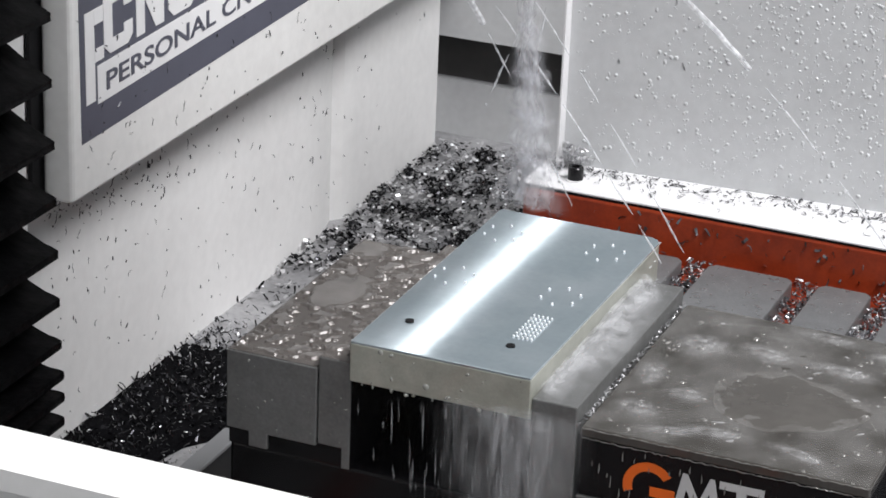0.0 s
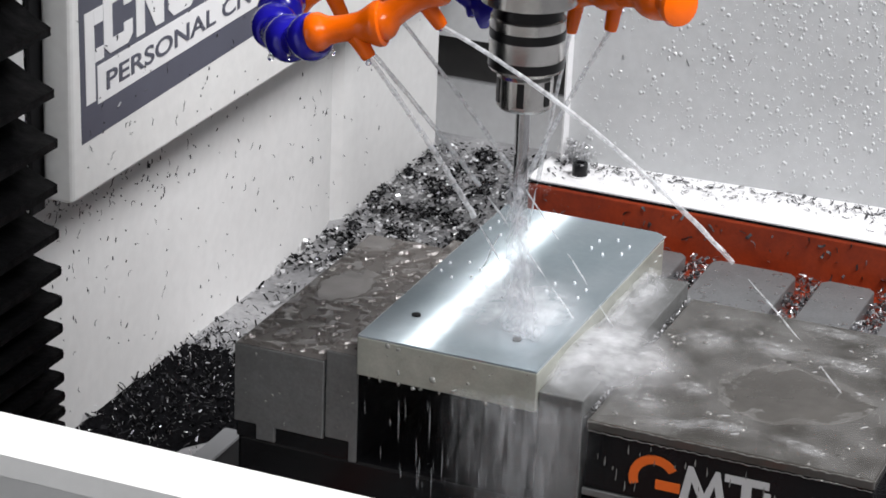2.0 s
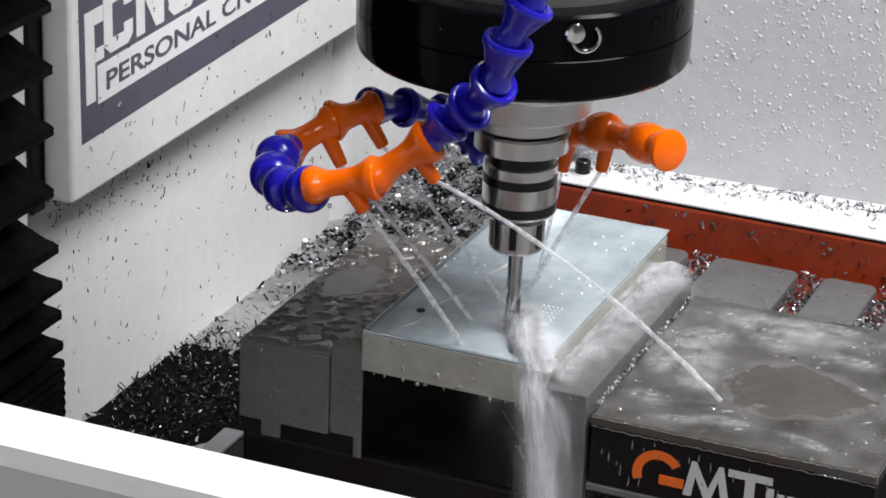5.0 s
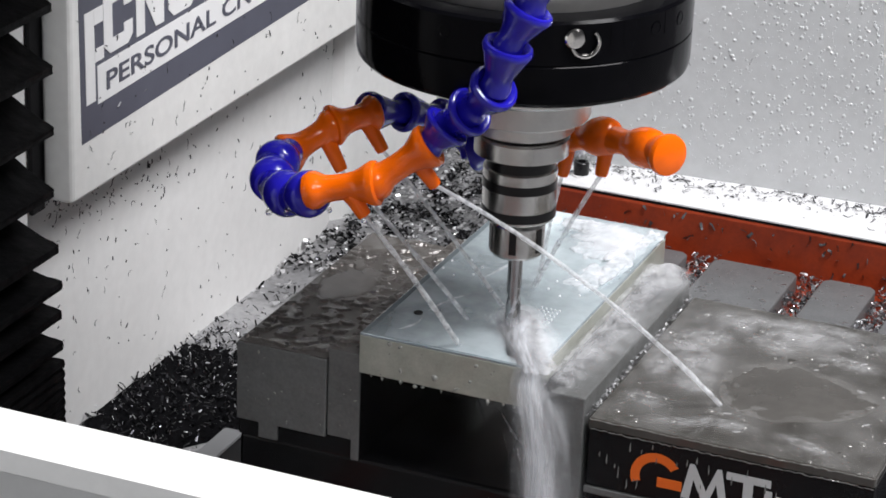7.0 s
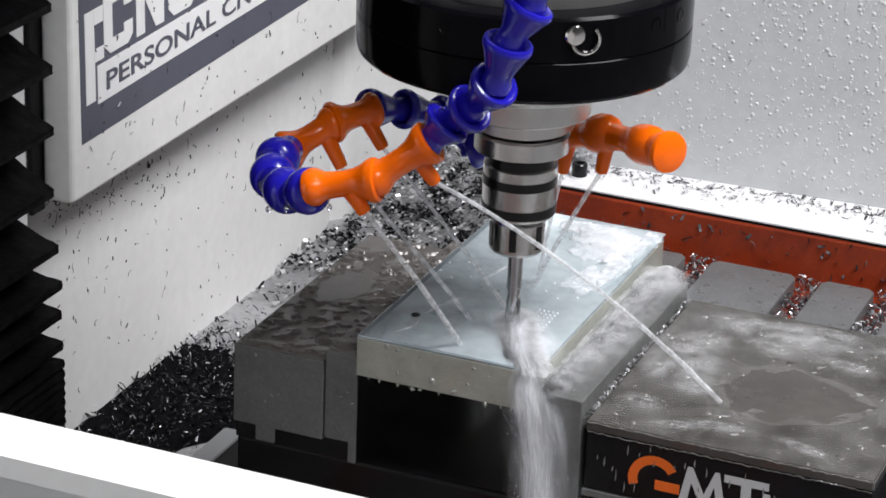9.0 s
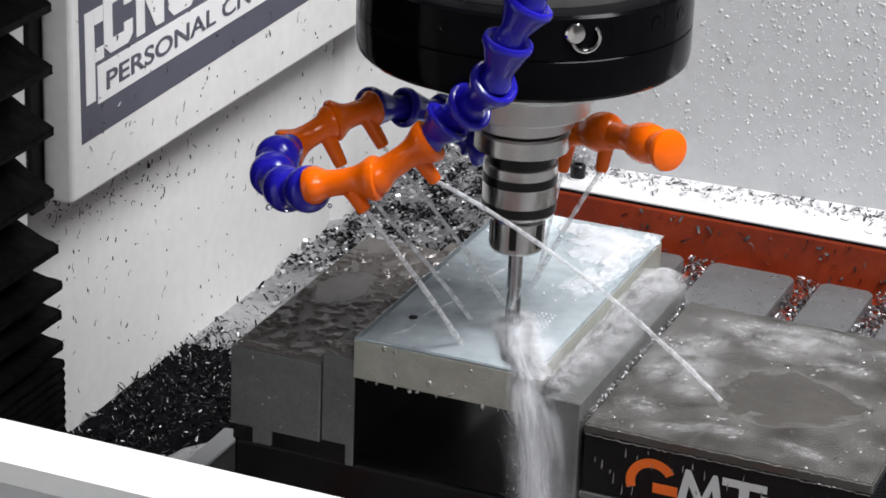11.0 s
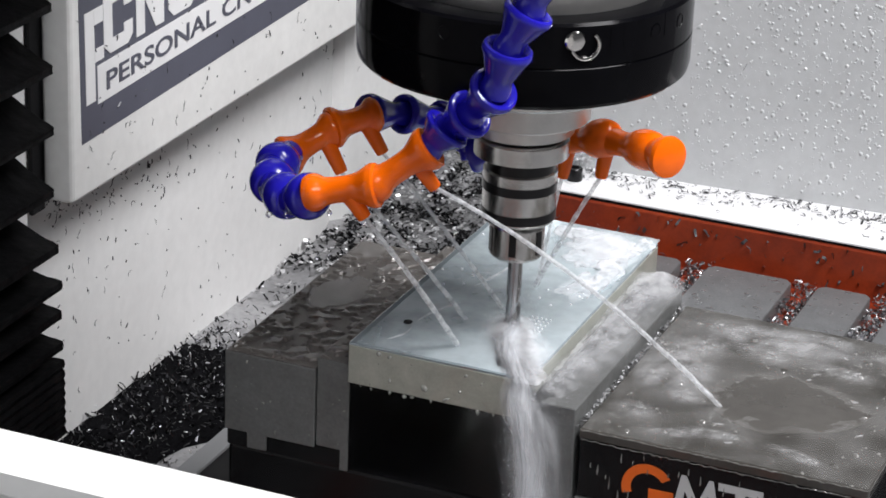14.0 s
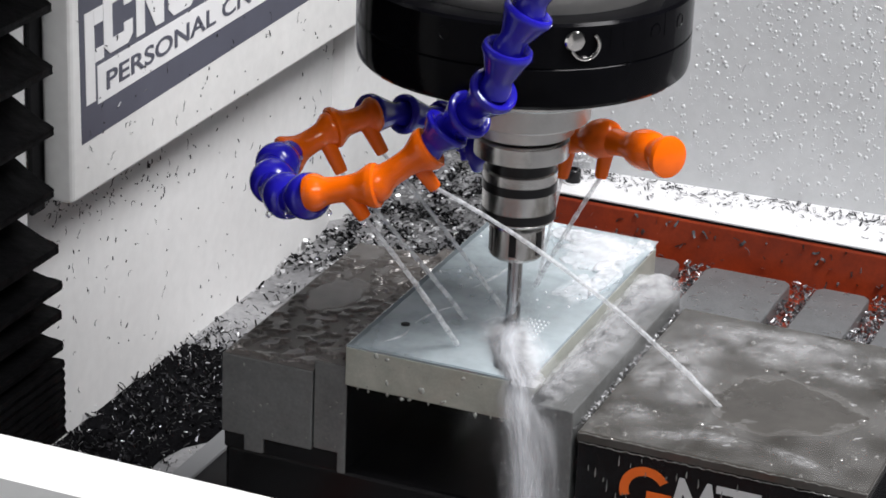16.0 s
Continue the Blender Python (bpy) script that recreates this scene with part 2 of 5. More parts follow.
def prism(outline, axis, a, b_, bevel=0.0, bm=None):
    """Extrudes an outline of two coordinates along an axis (0, 1 or 2) from a to b_."""
    b = bmesh.new()
    def at(u, v, w):
        q = [u, v]
        q.insert(axis, w)
        return Vector(q)
    lo = [b.verts.new(at(u, v, a)) for u, v in outline]
    hi = [b.verts.new(at(u, v, b_)) for u, v in outline]
    n = len(outline)
    b.faces.new(lo)
    b.faces.new(hi)
    for i in range(n):
        b.faces.new((lo[i], lo[(i + 1) % n], hi[(i + 1) % n], hi[i]))
    bmesh.ops.recalc_face_normals(b, faces=b.faces)
    if bevel:
        bmesh.ops.bevel(b, geom=list(b.edges), offset=bevel, segments=2, affect="EDGES", profile=0.5)
    return merge(bm, b)


def lathe(profile, seg=48, m=None, bm=None, cap=True):
    b = bmesh.new()
    rings = []
    for r, z in profile:
        rings.append([b.verts.new((r * math.cos(2 * math.pi * i / seg), r * math.sin(2 * math.pi * i / seg), z)) for i in range(seg)])
    for p, q in zip(rings, rings[1:]):
        for i in range(seg):
            b.faces.new((p[i], p[(i + 1) % seg], q[(i + 1) % seg], q[i]))
    if cap:
        b.faces.new(rings[0][::-1])
        b.faces.new(rings[-1])
    bmesh.ops.recalc_face_normals(b, faces=b.faces)
    if m is not None:
        b.transform(m)
    return merge(bm, b)


def along(a, b):
    """A pose whose z axis runs from a to b."""
    a, b = Vector(a), Vector(b)
    return Matrix.Translation(a) @ (b - a).to_track_quat("Z", "Y").to_matrix().to_4x4()


def tube(points, radii, seg=10, bm=None, wobble=0.0, rng=None):
    b = bmesh.new()
    pts = [Vector(p) for p in points]
    rings = []
    for i, p in enumerate(pts):
        d = (pts[min(i + 1, len(pts) - 1)] - pts[max(i - 1, 0)]).normalized()
        s = d.orthogonal().normalized() if not rings else side - d * side.dot(d)
        side = s.normalized()
        u = d.cross(side)
        ring = []
        for k in range(seg):
            a = 2 * math.pi * k / seg
            rr = radii[i] * (1 + (wobble * (rng.random() - 0.5) if wobble else 0))
            ring.append(b.verts.new(p + side * (rr * math.cos(a)) + u * (rr * math.sin(a))))
        rings.append(ring)
    for p, q in zip(rings, rings[1:]):
        for k in range(seg):
            b.faces.new((p[k], p[(k + 1) % seg], q[(k + 1) % seg], q[k]))
    b.faces.new(rings[0][::-1])
    b.faces.new(rings[-1])
    return merge(bm, b)


def pydata(name, verts, faces, mat, parent=None, label="", smooth=False):
    me = bpy.data.meshes.new(name)
    me.from_pydata(verts, [], faces)
    me.materials.append(mat)
    if smooth:
        me.polygons.foreach_set("use_smooth", [True] * len(me.polygons))
    ob = new(name, me)
    if parent:
        ob.parent = parent
    if label:
        ob["label"] = label
    return ob


def empty(name, at=(0, 0, 0), **tags):
    ob = new(name)
    ob.location = at
    ob.empty_display_size = 0.01
    return tagged(ob, **tags)


def shards(spots, rng, lo, hi, flat=0.5, wide=1.0):
    """Curled chips: bent strips of three quads with thickness from their tilt."""
    V, F = [], []
    for x, y, z in spots:
        L = rng.uniform(lo, hi)
        w = L * rng.uniform(0.12, 0.4) * wide
        m = Euler((rng.uniform(-1, 1) * flat, rng.uniform(-1, 1) * flat, rng.uniform(0, 6.3))).to_matrix()
        curl = rng.uniform(-1.1, 1.1)
        base = len(V)
        for k in range(4):
            a = (k - 1.5) / 3
            px, pz = L * a, curl * L * (0.25 - a * a) * 0.9 + rng.uniform(0, 0.1) * L
            tw = rng.uniform(0.5, 1.0)
            for s in (-0.5, 0.5):
                q = m @ Vector((px, s * w * tw, pz))
                V.append((x + q.x, y + q.y, z + q.z + L * 0.12))
        for k in range(3):
            F.append((base + 2 * k, base + 2 * k + 1, base + 2 * k + 3, base + 2 * k + 2))
    return V, F


def domes(spots, frame_m, rng, lo, hi, flat=0.45, seg=7, rough=0.25, long=1.5):
    """Droplets: uneven flattened caps on a plane; frame_m maps u, v, height to the place."""
    V, F = [], []
    for u, v in spots:
        r = lo + (hi - lo) * rng.random() ** 2.5
        base = len(V)
        ph = rng.uniform(0, 6.3)
        el = rng.uniform(0.8, long)
        rads = [1 + rng.uniform(-rough, rough) for _ in range(seg)]
        for rad, hh in ((1.0, 0.0), (0.82, 0.55), (0.45, 0.9)):
            for k in range(seg):
                a = 2 * math.pi * k / seg
                du, dv = r * rad * rads[k] * math.cos(a) * el, r * rad * rads[k] * math.sin(a) / el
                V.append(tuple(frame_m @ Vector((u + du * math.cos(ph) - dv * math.sin(ph), v + du * math.sin(ph) + dv * math.cos(ph), r * flat * hh))))
        V.append(tuple(frame_m @ Vector((u, v, r * flat))))
        for ring in range(2):
            for k in range(seg):
                a0, a1 = base + ring * seg + k, base + ring * seg + (k + 1) % seg
                F.append((a0, a1, a1 + seg, a0 + seg))
        for k in range(seg):
            F.append((base + 2 * seg + k, base + 2 * seg + (k + 1) % seg, base + 3 * seg))
    return V, F


def beads(spots, rng, lo, hi):
    """Loose drops in the air: small octahedra drawn out along z."""
    V, F = [], []
    for x, y, z in spots:
        r = lo + (hi - lo) * rng.random() ** 3
        s = rng.uniform(0.8, 2.2)
        b = len(V)
        V += [(x + r, y, z), (x, y + r, z), (x - r, y, z), (x, y - r, z), (x, y, z + r * s), (x, y, z - r * s)]
        for k in range(4):
            F += [(b + k, b + (k + 1) % 4, b + 4), (b + (k + 1) % 4, b + k, b + 5)]
    return V, F


def blob(at, r, rng, seed, amp=0.35, freq=1.2, sub=3, bm=None, floor=None, octaves=4):
    b = bmesh.new()
    bmesh.ops.create_icosphere(b, subdivisions=sub, radius=1)
    off = Vector((seed * 3.7, seed * 1.9, seed * 2.3))
    for v in b.verts:
        n = noise.fractal(v.co * freq + off, 0.6, 2.0, octaves)
        q = v.co * (1 + amp * n)
        v.co = Vector(at) + Vector((q.x * r[0], q.y * r[1], q.z * r[2]))
        if floor is not None and v.co.z < floor:
            v.co.z = floor
    return merge(bm, b)


rng = random.Random(11)

# ---- machine base and enclosure ----
GASK0, GASK1 = -0.0420, -0.0290


def build_setting():
    floor = obj("floor", box(-2.0, 2.0, -2.4, 2.2, -0.20, -0.17), PAN)
    tagged(floor, "white chip pan covered in wet metal chips", "floor", kind="structure")
    bend = [(-0.2545 - 0.0080 * (k / 12) ** 2.2, 0.310 + 0.0055 * k) for k in range(13)]
    plan = [(-0.2845, -0.080), (-0.2545, -0.080)] + bend + [(-0.2600, 0.3790), (-0.2570, 0.3830), (-0.2552, 0.3880), (-0.2545, 0.3950), (-0.2545, 0.5395), (-0.2845, 0.5395)]
    w = obj("wall_column", prism(plan, 2, -0.17, 0.25), WHITE)
    tagged(w, "white enamelled machine column side with stuck chips", "wall", kind="structure")
    w = obj("wall_rear", box(-0.31, -0.286, -0.6, 0.60, -0.17, 0.25), WHITE)
    tagged(w, "white enamelled wall behind the bellows", "wall", kind="structure")
    gap = obj("trim_gasket", box(-0.2405, -0.2379, GASK0, GASK1, -0.016, 0.20, 0.0008), DARK)
    tagged(gap, "black rubber gasket strip beside the cover", "gasket", kind="structure")
    strip = obj("trim_column_edge", box(-0.2544, -0.2408, -0.0880, -0.0422, -0.03, 0.20, 0.0006), WHITE)
    tagged(strip, "white enamelled column edge beside the bellows", "trim", kind="structure")
    lip = obj("trim_pan_edge", box(-0.1790, -0.1670, -0.45, 0.060, -0.1705, -0.1672, 0.0008), ROOM)
    tagged(lip, "pale folded edge of the chip pan", "pan edge", kind="structure")
    # flat black sheet: the gap's shade is painted, not cast
    pan_shade = obj("trim_gap_shade", box(-0.1668, -0.0990, -0.45, 0.060, -0.1700, -0.1690), DARK)
    tagged(pan_shade, "black sheet painted as the shade between the pan and the table", "gap", kind="structure")
    bm = box(-0.40, 0.6, 0.5765, 0.58, -0.17, -0.128)
    box(-0.40, 0.6, 0.56, 0.58, -0.09, 0.12, bm=bm)
    box(-0.40, 0.6, 0.60, 0.61, -0.13, -0.08, bm=bm)
    w = obj("wall_far", bm, GREY)
    tagged(w, "grey enclosure wall with a dark slot", "wall", kind="structure")
    # filler whose dark colour is the shade inside the slot
    slot = obj("trim_slot_shade", box(-0.40, 0.6, 0.581, 0.60, -0.127, -0.091), SLOT)
    tagged(slot, "dark filler painted as the shade in the enclosure wall's slot", "slot", kind="structure")
    room = (("wall_west", (-2.0, -1.98, -2.4, 2.2, -0.17, 2.3)), ("wall_east", (1.98, 2.0, -2.4, 2.2, -0.17, 2.3)),
            ("wall_north", (-1.98, 1.98, 2.18, 2.2, -0.17, 2.3)), ("wall_south", (-1.98, 1.98, -2.4, -2.38, -0.17, 2.3)))
    for n, b in room:
        tagged(obj(n, box(*b), ROOM), "plain grey workshop wall", "wall", kind="structure")
    tagged(obj("ceiling", box(-2.0, 2.0, -2.4, 2.2, 2.30, 2.33), ROOM), "plain grey workshop ceiling", "ceiling", kind="structure")


def text_mesh(name, body, size, mat, parent, m, bold=0.0, squeeze=1.0, depth=0.0004):
    cu = bpy.data.curves.new(name, "FONT")
    cu.body, cu.size, cu.extrude, cu.offset = body, size, depth, bold
    tmp = new(name + "_tmp", cu)
    me = bpy.data.meshes.new_from_object(tmp.evaluated_get(bpy.context.evaluated_depsgraph_get()))
    bpy.data.objects.remove(tmp)
    bpy.data.curves.remove(cu)
    me.transform(m @ Matrix.Diagonal((squeeze, 1, 1, 1)))
    me.materials.append(mat)
    ob = new(name, me)
    ob.parent = parent
    return ob


TXT = 1.78


def build_cover():
    """White cover with its printed label; the face is at x = -0.2197."""
    t = empty("machine_cover", (-0.2545, 0.2, -0.01), label="white machine cover with a dark blue printed label", category="cover")
    inv = Matrix.Translation((0.2545, -0.2, 0.01))
    tilt = Matrix.Translation((0, -0.0229, 0.0200)) @ Matrix.Rotation(radians(1.3), 4, "X") @ Matrix.Translation((0, 0.0229, -0.0200))
    def add(name, bm, mat, label=""):
        bm.transform(inv @ tilt if name.startswith("label") else inv)
        return part(name, bm, mat, t, label)
    add("panel", box(-0.2378, -0.2197, -0.0323, 0.62, -0.0104, 0.20, 0.0036, 4), PLATE)
    add("spacer", box(-0.2544, -0.2379, -0.010, 0.60, 0.010, 0.19), PLATE)
    X = -0.2194
    add("label_field", box(-0.2200, X, -0.0229, 0.42, 0.0200, 0.098, 0.0), NAVY, "dark blue label field")
    # white frame lines of the label: an angular P shape
    w = X + 0.0003
    def flat(name, outline, lift=0.0):
        return add(name, prism(outline, 0, X, w + lift), LABEL, "white printed shape")
    for a, b, c, d in ((-0.0180, -0.0085, 0.0395, 0.0885), (-0.0083, 0.0008, 0.0800, 0.0885), (-0.0083, 0.0008, 0.0600, 0.0670)):
        flat("label_stroke", [(a, c), (b, c), (b, d), (a, d)])
    flat("label_stroke", [(-0.0062, 0.0368), (0.40, 0.0368), (0.40, 0.0575), (-0.0062, 0.0575)])
    # big letters drawn as plain strokes: C, N, C
    def strokes(u0, shape, width=0.030, h0=0.0605, h1=0.094):
        if shape == "c":
            flat("label_stroke", [(u0, h0 + 0.005), (u0 + 0.006, h0), (u0 + width - 0.005, h0), (u0 + width, h0 + 0.004), (u0 + width, h0 + 0.012), (u0 + width * 0.7, h0 + 0.012), (u0 + width * 0.7, h0 + 0.0075),
                                  (u0 + width * 0.3, h0 + 0.0075), (u0 + width * 0.3, h1 - 0.0075), (u0 + width * 0.7, h1 - 0.0075), (u0 + width * 0.7, h1 - 0.012),
                                  (u0 + width, h1 - 0.012), (u0 + width, h1), (u0, h1)], 0.0001)
        else:
            flat("label_stroke", [(u0, h0), (u0 + width * 0.3, h0), (u0 + width * 0.3, h0 + 0.019), (u0 + width * 0.7, h0), (u0 + width, h0), (u0 + width, h1),
                                  (u0 + width * 0.7, h1), (u0 + width * 0.7, h0 + 0.014), (u0 + width * 0.3, h1), (u0, h1)], 0.0001)
    strokes(0.0010, "c")
    strokes(0.0350, "n")
    strokes(0.0700, "c")
    # readable line of text, running along +y
    m = Matrix.Translation((w + 0.0003, 0.0010, 0.0420)) @ Matrix(((0, 0, 1, 0), (1, 0, 0, 0), (0, 1, 0, 0), (0, 0, 0, 1)))
    text_mesh("lettering", "PERSONAL CNC", 0.0143, NAVY, t, inv @ tilt @ m, bold=0.00020, squeeze=TXT, depth=0.0001)["label"] = "dark blue printed words"


# ---- table with its guards ----
def build_table():
    t = empty("machine_table", (0.045, -0.1, -0.16), label="red painted milling table with grey iron T-slot lands", category="machine table")
    inv = Matrix.Translation((-0.045, 0.1, 0.16))
    def add(name, bm, mat, label="", **kw):
        bm.transform(inv)
        return part(name, bm, mat, t, label, **kw)
    add("body", prism([(-0.0964, -0.50), (0.20, -0.50), (0.20, 0.3000), (-0.080, 0.3000), (-0.0930, 0.2960), (-0.0964, 0.286)], 2, -0.16, -0.1205, 0.002), RED)
    add("end_wall", prism([(-0.0985, 0.3260), (-0.0985, 0.3060), (-0.0960, 0.2995), (-0.088, 0.2975), (0.22, 0.2975), (0.22, 0.3260)], 2, -0.16, -0.0885, 0.0015), RED, "red end wall")
    for x0, x1 in ((-0.088, -0.055), (-0.038, 0.0135), (0.0300, 0.0818), (0.0973, 0.1295), (0.145, 0.197)):
        add("land", prism([(x0, -0.47), (x1, -0.47), (x1, 0.2815), (x1 - 0.004, 0.2855), (x0 + 0.004, 0.2855), (x0, 0.2815)], 2, -0.1225, -0.1103, 0.0008), LAND, "grey machined iron land")
    return t


def build_guard():
    t = empty("rear_splash_guard", (0.1, 0.33, -0.088), label="grey sheet splash guard with a white ledge, wet with drops", category="splash guard")
    inv = Matrix.Translation((-0.1, -0.33, 0.088))
    def add(name, bm, mat, label="", **kw):
        bm.transform(inv)
        return part(name, bm, mat, t, label, **kw)
    add("gasket", prism([(-0.0960, 0.2985), (0.45, 0.2985), (0.45, 0.330), (-0.0960, 0.330)], 2, -0.0884, -0.0868), BLACK, "black gasket")
    add("ledge", prism([(-0.0975, 0.3020), (-0.0940, 0.2985), (0.45, 0.2960), (0.45, 0.375), (-0.0975, 0.346)], 2, -0.0868, -0.0855, 0.0004), LEDGE, "white ledge")
    add("sheet", prism([(-0.0870, 0.3420), (0.45, 0.3745), (0.45, 0.377), (-0.0870, 0.3445)], 2, -0.0855, 0.105, 0.0005), GREY, "grey sheet panel")
    add("flange", prism([(-0.0882, 0.3330), (-0.0866, 0.3330), (-0.0866, 0.3445), (-0.0882, 0.3445)], 2, -0.0856, 0.105, 0.0004), LEDGE, "white edge flange")
    # the ledge's socket screw
    s = empty("socket_screw", (-0.0690, 0.3165, -0.0855), label="black hexagon socket screw on the white ledge", category="screw")
    part("head", lathe([(0.0046, 0), (0.0049, 0.0006), (0.0049, 0.0084), (0.0043, 0.0091), (0.0027, 0.0091), (0.0027, 0.0050)], 20), BLACK, s)
    part("washer", lathe([(0.0060, 0), (0.0060, 0.0010)], 20), LEDGE, s)
    return t, s


def build_front_guard():
    t = empty("front_splash_guard", (0.0, -0.55, -0.16), label="white sheet splash guard with a folded top edge", category="splash guard")
    out = [(-0.5595, 0.1400), (-0.5575, 0.1455), (-0.5535, 0.1463), (-0.5360, 0.1463), (-0.5330, 0.1450), (-0.5323, 0.1420), (-0.5323, 0.1360), (-0.5340, 0.1360), (-0.5345, 0.1430),
           (-0.5540, 0.1435), (-0.5565, 0.1400), (-0.5570, -0.16), (-0.5595, -0.16)]
    fold = out[:10] + [(-0.5565, 0.1400)]
    bm = prism(fold, 0, -0.5, 0.5)
    bm.transform(Matrix.Translation((0, 0.55, 0.16)))
    part("top_fold", bm, PLATE, t, "folded white top edge")
    bm = box(-0.5, 0.5, -0.5595, -0.5568, -0.1105, 0.1399)
    bm.transform(Matrix.Translation((0, 0.55, 0.16)))
    part("sheet", bm, PLATE, t)
    return t


# ---- vise ----
VY0, VY1 = -0.1371, 0.0149


def build_vise():
    t = empty("machine_vise", (0.07, -0.06, -0.1103), label="grey steel machine vise with black base, wet with coolant", category="vise")
    inv = Matrix.Translation((-0.07, 0.06, 0.1103))
    def add(name, bm, mat, label="", parent=None, **kw):
        bm.transform(inv)
        return part(name, bm, mat, parent or t, label, **kw)
    add("base", box(-0.0776, 0.27, VY0 + 0.003, VY1 - 0.003, -0.1103, -0.0660, 0.002), BLACK, "black base")
    add("base_block", box(-0.0774, -0.0160, VY0 + 0.0015, VY1 - 0.0015, -0.0662, -0.0540, 0.0008), BLACK, "black base shoulder")
    x0, x1 = -0.0779, -0.0319
    fj = add("fixed_jaw", prism([(x0, -0.0576), (-0.0664, -0.0576), (-0.0664, -0.0652), (-0.0566, -0.0652), (-0.0566, -0.0576), (x1, -0.0576), (x1, -0.0181), (x0, -0.0181)], 1, VY0, VY1, 0.0006), STEEL, "grey steel fixed jaw")
    add("jaw_top", box(x0 + 0.0008, x1 - 0.0004, VY0 + 0.0008, VY1 - 0.0008, -0.0183, -0.01775, 0.0), BROWN, "wet jaw top", fj)
    add("jaw_plate", prism([(-0.0313, -0.0562), (-0.0192, -0.0562), (-0.0192, -0.0663), (-0.0152, -0.0663), (-0.0152, -0.0123), (-0.0313, -0.0123)], 1, VY0 + 0.0004, VY1 - 0.0004, 0.0006), STEEL, "steel jaw plate")
    add("plate_top", box(-0.0310, -0.0155, VY0 + 0.0010, VY1 - 0.0010, -0.0126, -0.01205), BROWN, "wet plate top")
    # thin black sheets added so that the cavity under the block stays dark
    add("cavity_black", box(-0.0153, -0.0148, VY0 + 0.0012, VY1 - 0.0012, -0.0660, -0.0208), BLACK, "thin black sheet that darkens the cavity under the block")
    add("cavity_black", box(0.0718, 0.0723, VY0 + 0.0012, VY1 - 0.0012, -0.0638, -0.0208), BLACK, "thin black sheet that darkens the cavity under the block")
    add("jaw_plate", box(0.0722, 0.0934, VY0 + 0.0004, VY1 - 0.0004, -0.0640, -0.0104, 0.0007), STEEL, "wet steel jaw plate")
    mj = add("moving_jaw", box(0.0955, 0.2255, VY0, VY1, -0.0236, -0.0189, 0.0009), WETSTEEL, "wet steel moving jaw top")
    add("jaw_side", box(0.0957, 0.2252, VY0 + 0.0012, VY1 - 0.0012, -0.0523, -0.0237, 0.0006), BLACK, "black jaw side", mj)
    add("jaw_lip", box(0.0950, 0.2260, VY0 + 0.0003, VY1 - 0.0003, -0.0560, -0.0526, 0.0006), STEEL, "steel lip", mj)
    add("slide", box(0.074, 0.25, VY0 + 0.006, VY1 - 0.006, -0.066, -0.056), BLACK)
    # maker's mark as plain shapes on the black side
    Y = VY0 + 0.0011
    def mark(name, outline, mat, label):
        return add(name, prism(outline, 1, Y - 0.0003, Y + 0.0002), mat, label, mj)
    arc, cx, cz = [], 0.1283, -0.0415
    for k in range(15):
        a = radians(200 - 165 * k / 14)
        arc.append((cx + 0.0120 * math.cos(a), cz + 0.0120 * math.sin(a)))
    for k in range(15):
        a = radians(35 + 165 * k / 14)
        arc.append((cx + 0.0078 * math.cos(a), cz + 0.0078 * math.sin(a)))
    mark("mark_arc", arc, LOGO_O, "orange arc")
    mark("mark_bar", [(cx + 0.0005, cz - 0.0040), (cx + 0.0118, cz - 0.0040), (cx + 0.0118, cz + 0.0006), (cx + 0.0005, cz + 0.0006)], LOGO_O, "orange bar")
    u, z0, z1 = 0.1412, -0.0480, -0.0310
    mark("mark_zigzag", [(u - 0.0012, z0), (u + 0.0026, z0), (u + 0.0040, z1 - 0.0072), (u + 0.0085, z0), (u + 0.0115, z0), (u + 0.0145, z1 - 0.0072), (u + 0.0165, z0), (u + 0.0200, z0),
                         (u + 0.0165, z1), (u + 0.0145, z1), (u + 0.0100, z0 + 0.0050), (u + 0.0042, z1), (u + 0.0020, z1)], LOGO_W, "silver zigzag")
    u = 0.1600
    mark("mark_tee", [(u, -0.0310), (u + 0.0200, -0.0310), (u + 0.0200, -0.0345), (u + 0.0122, -0.0345), (u + 0.0122, -0.0480), (u + 0.0078, -0.0480), (u + 0.0078, -0.0345), (u, -0.0345)],
         LOGO_W, "grey tee shape")
    for k in range(6):
        a = 0.1775 + 0.0047 * k
        mark("mark_bar", [(a, -0.0428), (a + 0.0034, -0.0428), (a + 0.0034, -0.0380 if k else -0.0362), (a, -0.0380 if k else -0.0362)], LOGO_W, "small pale bar")
    return t


